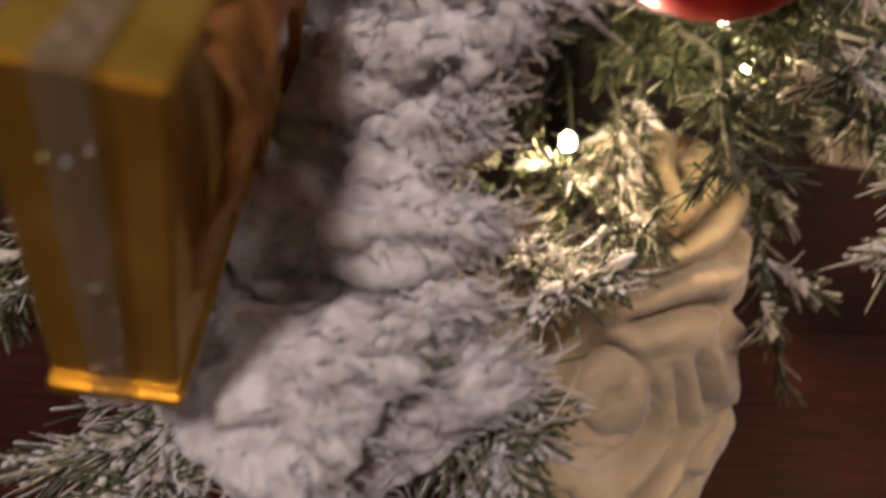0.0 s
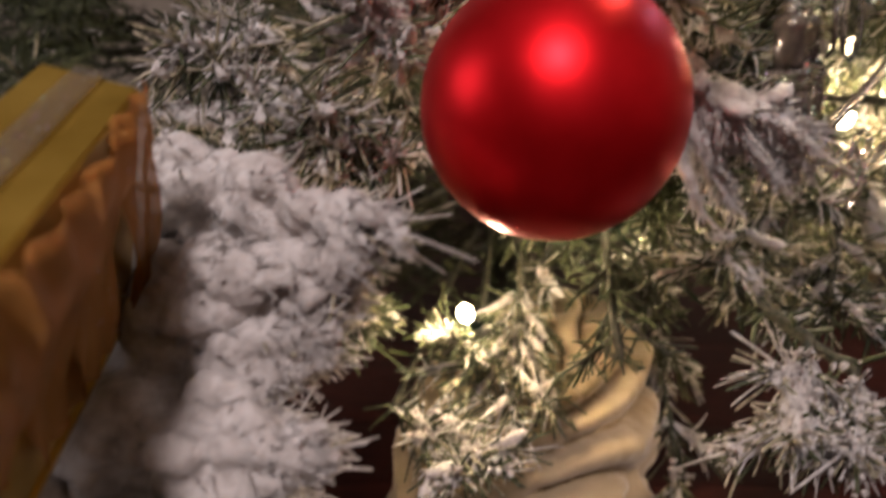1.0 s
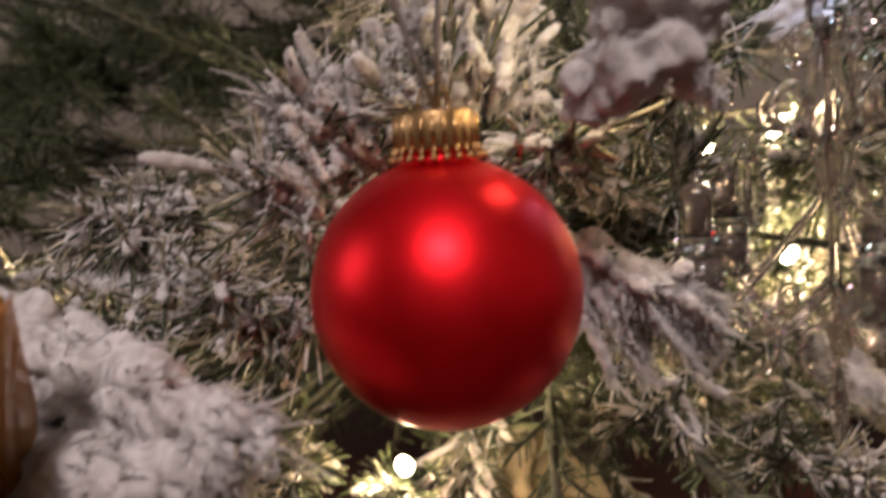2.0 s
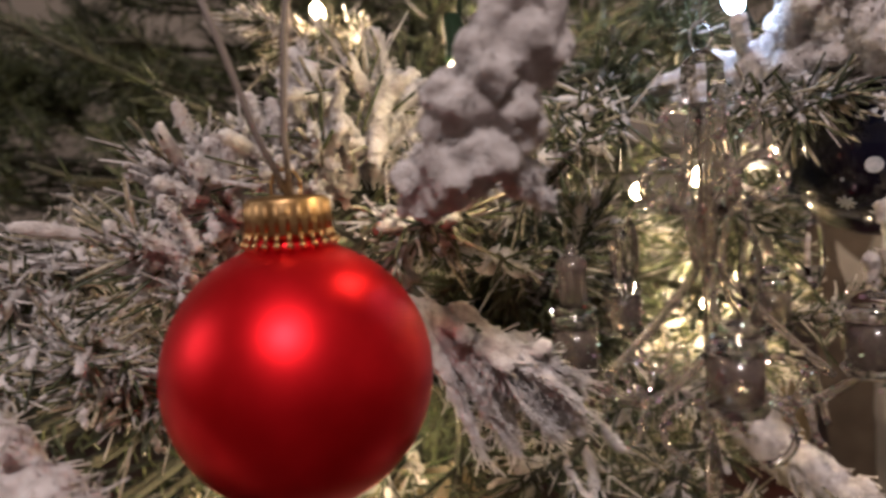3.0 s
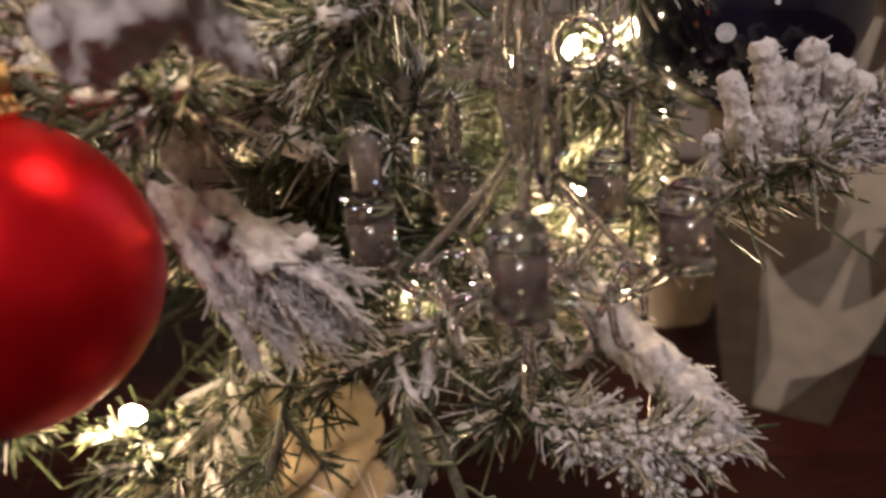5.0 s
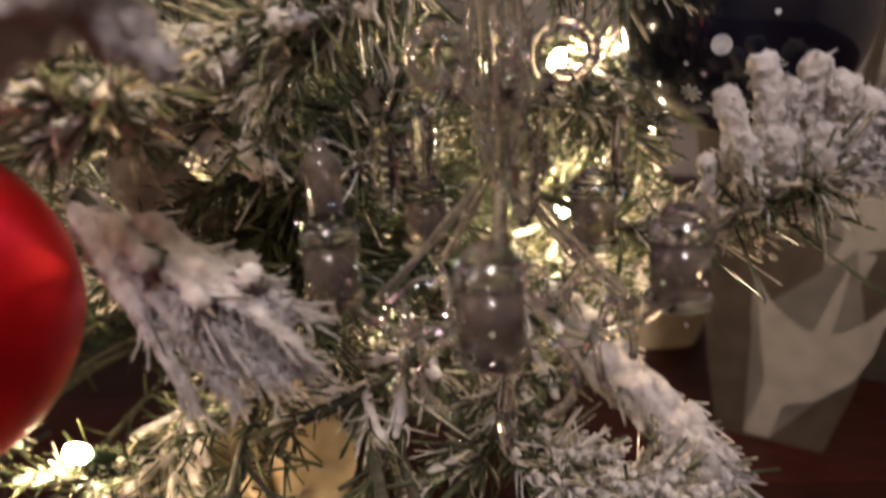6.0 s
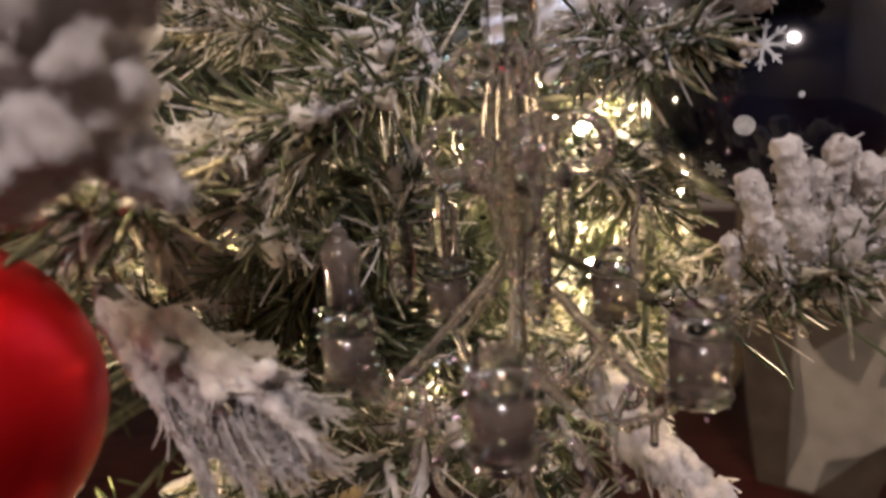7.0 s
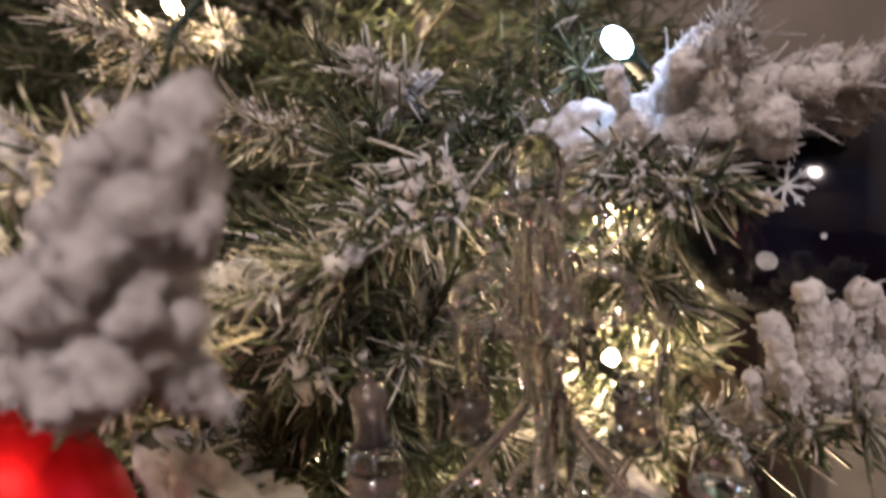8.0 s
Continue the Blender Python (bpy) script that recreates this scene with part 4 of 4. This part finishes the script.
        for sgn in (-1, 1):
            pts = []
            for q in np.linspace(0, 1, 22):
                g = -1.57 + sgn * 0 + q * 5.4
                rr = 0.0095 - 0.004 * q
                pts.append(e * (0.034 - 0.010 * q) + side * sgn * (0.010 + rr * math.cos(g)) + np.array((0, 0, 0.2775 - z0 + rr * math.sin(g))))
            curl = part("curl", tube_path([tuple(p) for p in pts], 0.0012, 7), CLEAR, t)
            glit(pts, curl, 30, 0.0013)
        tall = k in (4, 3)
        base = e * 0.046 + np.array((0, 0, 0.2905 - z0))
        cup = part("cup", moved(lathe([(0.002, 0.0012), (0.0070, 0.0014), (0.0072, 0.0150), (0.002, 0.0152)], 28), Matrix.Translation(base)), FROST_CLEAR, t, "grey glittered cup")
        part("cup_foot", moved(lathe([(0.003, -0.0022), (0.0076, -0.0016), (0.0084, -0.0004), (0.0082, 0.0008), (0.0074, 0.0012), (0.003, 0.0011)], 28), Matrix.Translation(base)), BEAD, cup, "clear foot ring")
        part("dome", moved(lathe([(0.003, 0.0153), (0.0078, 0.0154), (0.0080, 0.0162), (0.0074, 0.0172), (0.0062, 0.0206), (0.0036, 0.0230), (0.0012, 0.024)], 28), Matrix.Translation(base)), BEAD, cup, "clear domed top")
        glit([base, base + np.array((0, 0, 0.022))], cup, 60, 0.0078)
        if tall:
            part("candle", moved(lathe([(0.0046, 0.0), (0.0047, 0.012), (0.0054, 0.0128), (0.0054, 0.014), (0.004, 0.0165), (0.0018, 0.0175), (0.0022, 0.0195), (0.0008, 0.021)], 18), Matrix.Translation(base + np.array((0, 0, 0.0215)))), FROST_CLEAR, cup)
    t.matrix_basis = Matrix.Translation((cx + 0.0045, cy, 0.2485)) @ pose(0, 0, 0, 0, -3.5, 0)
    # finial drop below
    fin = part("finial", lathe([(0.0006, -0.006), (0.0028, 0.002), (0.0034, 0.010), (0.0022, 0.018), (0.0008, 0.024), (0.0024, 0.030), (0.0036, 0.036), (0.0016, 0.042), (0.0014, 0.051)], 8), CLEAR, t, "faceted clear drop", smooth=False)
    glit([(0, 0, 0), (0, 0, 0.045)], fin, 40, 0.0034)


chandelier()


# ---- gold gift box ornament ----
def gift_ornament():
    t = thing("gift_box_ornament", (0, 0, 0), "gold wrapped gift box ornament with sheer glitter ribbon", "ornament")
    w, d, h = 0.0104, 0.046, 0.0650
    part("box", box((-w, -d, 0), (w, d, h), 0.0006), GOLD_PAPER, t, "shiny gold paper box", smooth=False)
    part("base_rim", box((-w - 0.0008, -d - 0.0012, -0.004), (w + 0.0008, d + 0.0012, -0.0002), 0.0006), GOLD_PAPER, t, "folded gold paper edge", smooth=False)

    def specks(owner, lo, hi, n):
        c0 = RNG.uniform(lo, hi, (n, 3))
        u = unit(RNG.normal(size=(n, 3)))
        v = unit(np.cross(u, RNG.normal(size=(n, 3))))
        z = RNG.uniform(0.00013, 0.00038, (n, 1))
        q = np.stack([c0 - u * z, c0 - v * z, c0 + u * z, c0 + v * z], 1).reshape(-1, 3)
        tagged(raw_mesh("glitter", q, np.arange(4 * n).reshape(-1, 4), GLITTER, owner, "silver glitter specks", smooth=False), kind="stuff")

    fr = part("front_ribbon", box((-0.0032, -d - 0.0022, -0.0045), (0.0028, -d - 0.0008, h + 0.0018), 0.0004), SHEER, t, "sheer glitter ribbon", smooth=False)
    specks(fr, (-0.0032, -d - 0.0026, -0.0045), (0.0028, -d - 0.0022, h + 0.001), 150)
    tp = part("top_ribbon", box((-0.0032, -d - 0.001, h + 0.0005), (0.0028, d, h + 0.0018), 0.0004), SHEER, t, "sheer glitter ribbon", smooth=False)
    specks(tp, (-0.0032, -d - 0.001, h + 0.0018), (0.0028, d, h + 0.0022), 260)
    # crumpled sheer wrap over the side
    for y0, wide, drop, ph in ((-0.030, 0.020, 0.050, 0.0), (-0.008, 0.028, 0.058, 1.3), (0.016, 0.028, 0.056, 2.2), (0.036, 0.022, 0.062, 3.7)):
        bm = bmesh.new()
        rows = []
        for q in np.linspace(0, 1, 16):
            x = w + 0.0022 + 0.0018 * math.sin(q * 5 + ph) + 0.0030 * (1 - q) ** 0.7 * min(1, 6 * q)
            rows.append([bm.verts.new((x + 0.0016 * math.sin(k * 1.9 + q * 6 + ph), y0 + (k / 7 - 0.5) * wide * (1 - 0.35 * q) + 0.006 * q * math.sin(ph * 2), h + 0.002 - q * drop)) for k in range(8)])
        for a, b in zip(rows, rows[1:]):
            for k in range(7):
                bm.faces.new((a[k], a[k + 1], b[k + 1], b[k]))
        bmesh.ops.solidify(bm, geom=bm.faces[:], thickness=0.0003)
        rb = part("ribbon_tail", bm, ORGANZA, t, "crumpled sheer amber ribbon")
        specks(rb, (w + 0.004, y0 - wide * 0.4, h - drop * 0.9), (w + 0.006, y0 + wide * 0.4, h), 14)
    # the upper front corner hangs nearest
    t.matrix_basis = Matrix.Translation((0.0742, 0.1268, 0.2868)) @ pose(0, 0, 0, 22, 17, 11.5) @ Matrix.Translation((-w, d, -h))


gift_ornament()


# ---- cloth under the tree ----
def cloth():
    n, m = 300, 130
    verts = []
    for j in range(m + 1):
        q = j / m
        r = (1 - q ** 4.5) ** 0.75
        for i in range(n):
            a = i * 2 * math.pi / n
            ca, sa = math.cos(a), math.sin(a)
            p = Vector((0.079 * r * ca, 0.086 * r * sa, 0.186 * q ** 0.9))
            w1 = noise.noise(p * 15 + Vector((3, 1, 2)))
            w2 = noise.noise(p * 17 + Vector((8, 5, 1)))
            mix = min(1.0, max(0.0, 0.5 + 3.5 * noise.noise(p * 18 + Vector((1, 9, 4)))))
            wrap = abs(math.sin(math.pi * (p.z / 0.052 - p.x / 0.10 + p.y / 0.2 + 1.8 * w1))) ** 0.6
            drape = abs(math.sin(math.pi * (p.x / 0.045 + p.y / 0.06 + p.z / 0.08 + 2.0 * w2))) ** 0.6
            push = 0.021 * (wrap * mix + drape * (1 - mix) - 0.7) + 0.012 * w2 + 0.0010 * noise.noise(p * 160)
            out = Vector((ca * r ** 0.3, sa * r ** 0.3, 0.9 * q ** 2)).normalized()
            push *= min(1, q * 8 + 0.4)
            c = p + out * push + Vector((0.150 + 0.034 * q, 0.405 + 0.035 * q, 0))
            verts.append((c.x, c.y, max(c.z, 0.0004) if j else 0.0))
    verts = np.array(verts)
    i, j = np.meshgrid(np.arange(n), np.arange(m), indexing="ij")
    k = (i + 1) % n
    quads = np.stack([j * n + i, j * n + k, (j + 1) * n + k, (j + 1) * n + i], -1).reshape(-1, 4)
    ob = raw_mesh("blanket", verts, quads, CLOTH)
    tagged(ob, "cream fleece blanket heaped in folds on the floor", "blanket")


cloth()


def folded_blanket():
    n, m = 60, 24
    verts = []
    for j in range(m + 1):
        q = j / m * math.pi / 2
        for i in range(n):
            a = i * 2 * math.pi / n
            k = 1 + 0.12 * noise.noise((math.cos(a) * 2, math.sin(a) * 2 + 4, q * 2))
            verts.append((0.575 + 0.085 * k * math.cos(q) ** 0.5 * math.cos(a), 0.95 + 0.055 * k * math.cos(q) ** 0.5 * math.sin(a), 0.075 * k * math.sin(q) ** 0.8 if j else 0.0))
    i, j = np.meshgrid(np.arange(n), np.arange(m), indexing="ij")
    k = (i + 1) % n
    quads = np.stack([j * n + i, j * n + k, (j + 1) * n + k, (j + 1) * n + i], -1).reshape(-1, 4)
    tagged(raw_mesh("cushion", np.array(verts), quads, CLOTH), "small cream cloth cushion lying on the floor", "cushion")


folded_blanket()


# ---- paper gift bags ----
def leaf(bm, x, z, length, width, turn, y):
    """A pointed leaf, a thin printed plate on the bag's front."""
    m = Matrix.Translation((x, y, z)) @ Matrix.Rotation(turn, 4, "Y")
    side = []
    for s in (1, -1):
        side.append([(s * width * math.sin(math.pi * q) ** 0.8, q * length) for q in np.linspace(0.0, 1, 14)[1:-1]])
    ring = [(0, 0)] + side[0] + [(0, length)] + side[1][::-1]
    plate(bm, ring, m)


def plate(bm, ring, m):
    a = [bm.verts.new(m @ Vector((x, -0.0003, z))) for x, z in ring]
    b = [bm.verts.new(m @ Vector((x, 0.0006, z))) for x, z in ring]
    bm.faces.new(a)
    bm.faces.new(b[::-1])
    for k in range(len(ring)):
        bm.faces.new((a[k], b[k], b[(k + 1) % len(ring)], a[(k + 1) % len(ring)]))


SPRIGS = {
    "cup": [(-0.012, 0.0), (0.010, 0.0), (0.016, 0.038), (0.044, 0.052), (0.066, 0.078), (0.076, 0.108), (0.080, 0.158), (0.064, 0.134), (0.041, 0.116),
            (0.060, 0.196), (0.044, 0.198), (0.026, 0.115), (0.006, 0.122), (-0.012, 0.138), (-0.030, 0.162), (-0.027, 0.120), (-0.018, 0.088), (-0.003, 0.054)],
}


def gift_bag(where, turn, low, high, d, h, label, prints):
    """An open paper bag, wider at its mouth, with pleated sides and printed sprigs on the front."""
    t = thing("gift_bag", where, label, "gift bag", "paper gift bags")
    bm = bmesh.new()
    rings = []
    for q in (0, 0.25, 0.5, 0.75, 1.0):
        w = low + (high - low) * q ** 0.8
        rings.append([bm.verts.new((x, y, h * q)) for x, y in [(-w, -d), (w, -d), (w - 0.02 * q, 0), (w, d), (-w, d), (-w + 0.02 * q, 0)]])
    for a, b in zip(rings, rings[1:]):
        for k in range(6):
            bm.faces.new((a[k], a[(k + 1) % 6], b[(k + 1) % 6], b[k]))
    bm.faces.new(rings[0][::-1])
    bmesh.ops.solidify(bm, geom=bm.faces[:], thickness=0.0012)
    part("bag", bm, KRAFT, t, "brown paper bag body", smooth=False)
    for x, z, s, tilt in prints:
        bm = bmesh.new()
        plate(bm, [(px * s, pz * s) for px, pz in SPRIGS["cup"]], Matrix.Translation((x, -d - 0.0014, z)) @ Matrix.Rotation(tilt, 4, "Y"))
        bmesh.ops.triangulate(bm, faces=bm.faces[:])
        part("printed_sprig", bm, CREAM, t, "cream printed leaf sprig", smooth=False)
    t.matrix_basis = Matrix.Translation(where) @ pose(0, 0, 0, 0, 0, turn)


gift_bag((0.628, 0.708, 0.0), -30, 0.047, 0.098, 0.03, 0.30, "brown paper gift bag printed with cream leaf sprigs", [(-0.010, 0.004, 1.0, 0.05), (0.03, 0.17, 0.75, 0.12), (-0.045, 0.20, 0.55, -0.1)])
gift_bag((0.80, 0.86, 0.0), -30, 0.075, 0.13, 0.05, 0.46, "tall brown paper gift bag with cream leaf sprigs", [(-0.02, 0.01, 1.1, 0.05), (0.0, 0.2, 1.2, 0.1), (-0.06, 0.22, 0.8, -0.1)])


# ---- string of lights ----
def bulb(where, way, material, power, colour):
    t = thing("string_light", where, "lit mini bulb in a dark green socket", "string light", "tree lights")
    m = Vector(way).to_track_quat("Z", "Y").to_matrix().to_4x4()
    part("socket", moved(lathe([(0.0012, -0.016), (0.0028, -0.015), (0.0031, -0.004), (0.0034, -0.003), (0.0034, -0.001), (0.002, -0.0005)], 12), m), WIRE, t, "dark green socket")
    part("bulb", moved(lathe([(0.0026, 0.0), (0.0036, 0.002), (0.0039, 0.007), (0.0032, 0.0105), (0.0014, 0.0132), (0.0002, 0.0145)], 16), m), material, t, "glowing clear bulb")
    pts = [m @ Vector((0.002, 0, -0.016)), m @ Vector((0.004, 0.004, -0.03)), m @ Vector((0.016, 0.01, -0.045)), m @ Vector((0.04, 0.0, -0.06))]
    part("wire", tube_path(pts, 0.0009, 6), WIRE, t, "dark green wire")
    tip = Vector(where) + (m @ Vector((0, 0, 0.0185)))
    lamp("bulb_glow", "POINT", tuple(tip), power, colour, 0.003)


WARM, COOL = (1.0, 0.72, 0.46), (0.45, 0.62, 1.0)
# bulbs in view, plus unseen ones added among the branches to warm the flocking
for where, way in (((0.134, 0.365, 0.204), (-0.1, -0.6, 0.5)), ((0.3405, 0.4511, 0.2830), (-0.1, -0.7, 0.4)), ((0.4335, 0.664, 0.32), (-0.2, -0.8, 0.3)), ((0.2030, 0.388, 0.2550), (-0.2, -0.3, 0.7)),
                   ((0.3333, 0.458, 0.352), (0.1, -0.6, 0.5)), ((0.2500, 0.5000, 0.2100), (0, -0.6, 0.4)), ((0.2050, 0.2520, 0.3900), (0.1, -0.4, -0.7)), ((-0.0133, 0.3289, 0.2887), (0.3, -0.7, 0.3)), ((0.1225, 0.4728, 0.4494), (0, -0.7, 0.3)), ((0.3139, 0.5108, 0.3427), (0, -0.7, 0.4)), ((0.3739, 0.3851, 0.1991), (0,-0.5,0.6)), ((0.1525, 0.4353, 0.3248), (0.3,-0.3,0.8)), ((0.2222, 0.5547, 0.4890), (0,-0.6,-0.4)), ((0.4051, 0.5240, 0.3101), (0,-0.6,0.4)), ((0.1672, 0.4289, 0.2870), (0,-0.6,0.4)),
                   ):
    bulb(where, way, WARM_BULB, 0.56 if 0.3 < where[0] < 0.36 and where[1] < 0.5 else 0.04 if where[1] < 0.26 else 0.1 if where[1] < 0.34 else 0.5 if where[2] < 0.22 else 0.32, WARM)
for where, way in (((0.3162, 0.3598, 0.4248), (-0.5,-0.6,0.3)), ((0.3264, 0.4597, 0.4315), (0,-0.7,0.3)), ((0.4341, 0.5025, 0.4217), (0,-0.7,0.3)),
                   ):
    bulb(where, way, COOL_BULB, 0.045, COOL)


# ---- floor boards ----
def floor_boards():
    half = (X1 - X0) / 2 - 0.002
    bm = box((-half, -0.0447, -0.0038), (half, 0.0447, 0.0), 0.0004)
    me = bpy.data.meshes.new("board")
    bm.to_mesh(me)
    bm.free()
    me.materials.append(WOOD)
    for j in range(46):
        ob = new("board", me)
        ob.location = ((X0 + X1) / 2, Y0 + 0.05 + 0.09 * j, 0)
        ob.parent = floor_base


floor_boards()
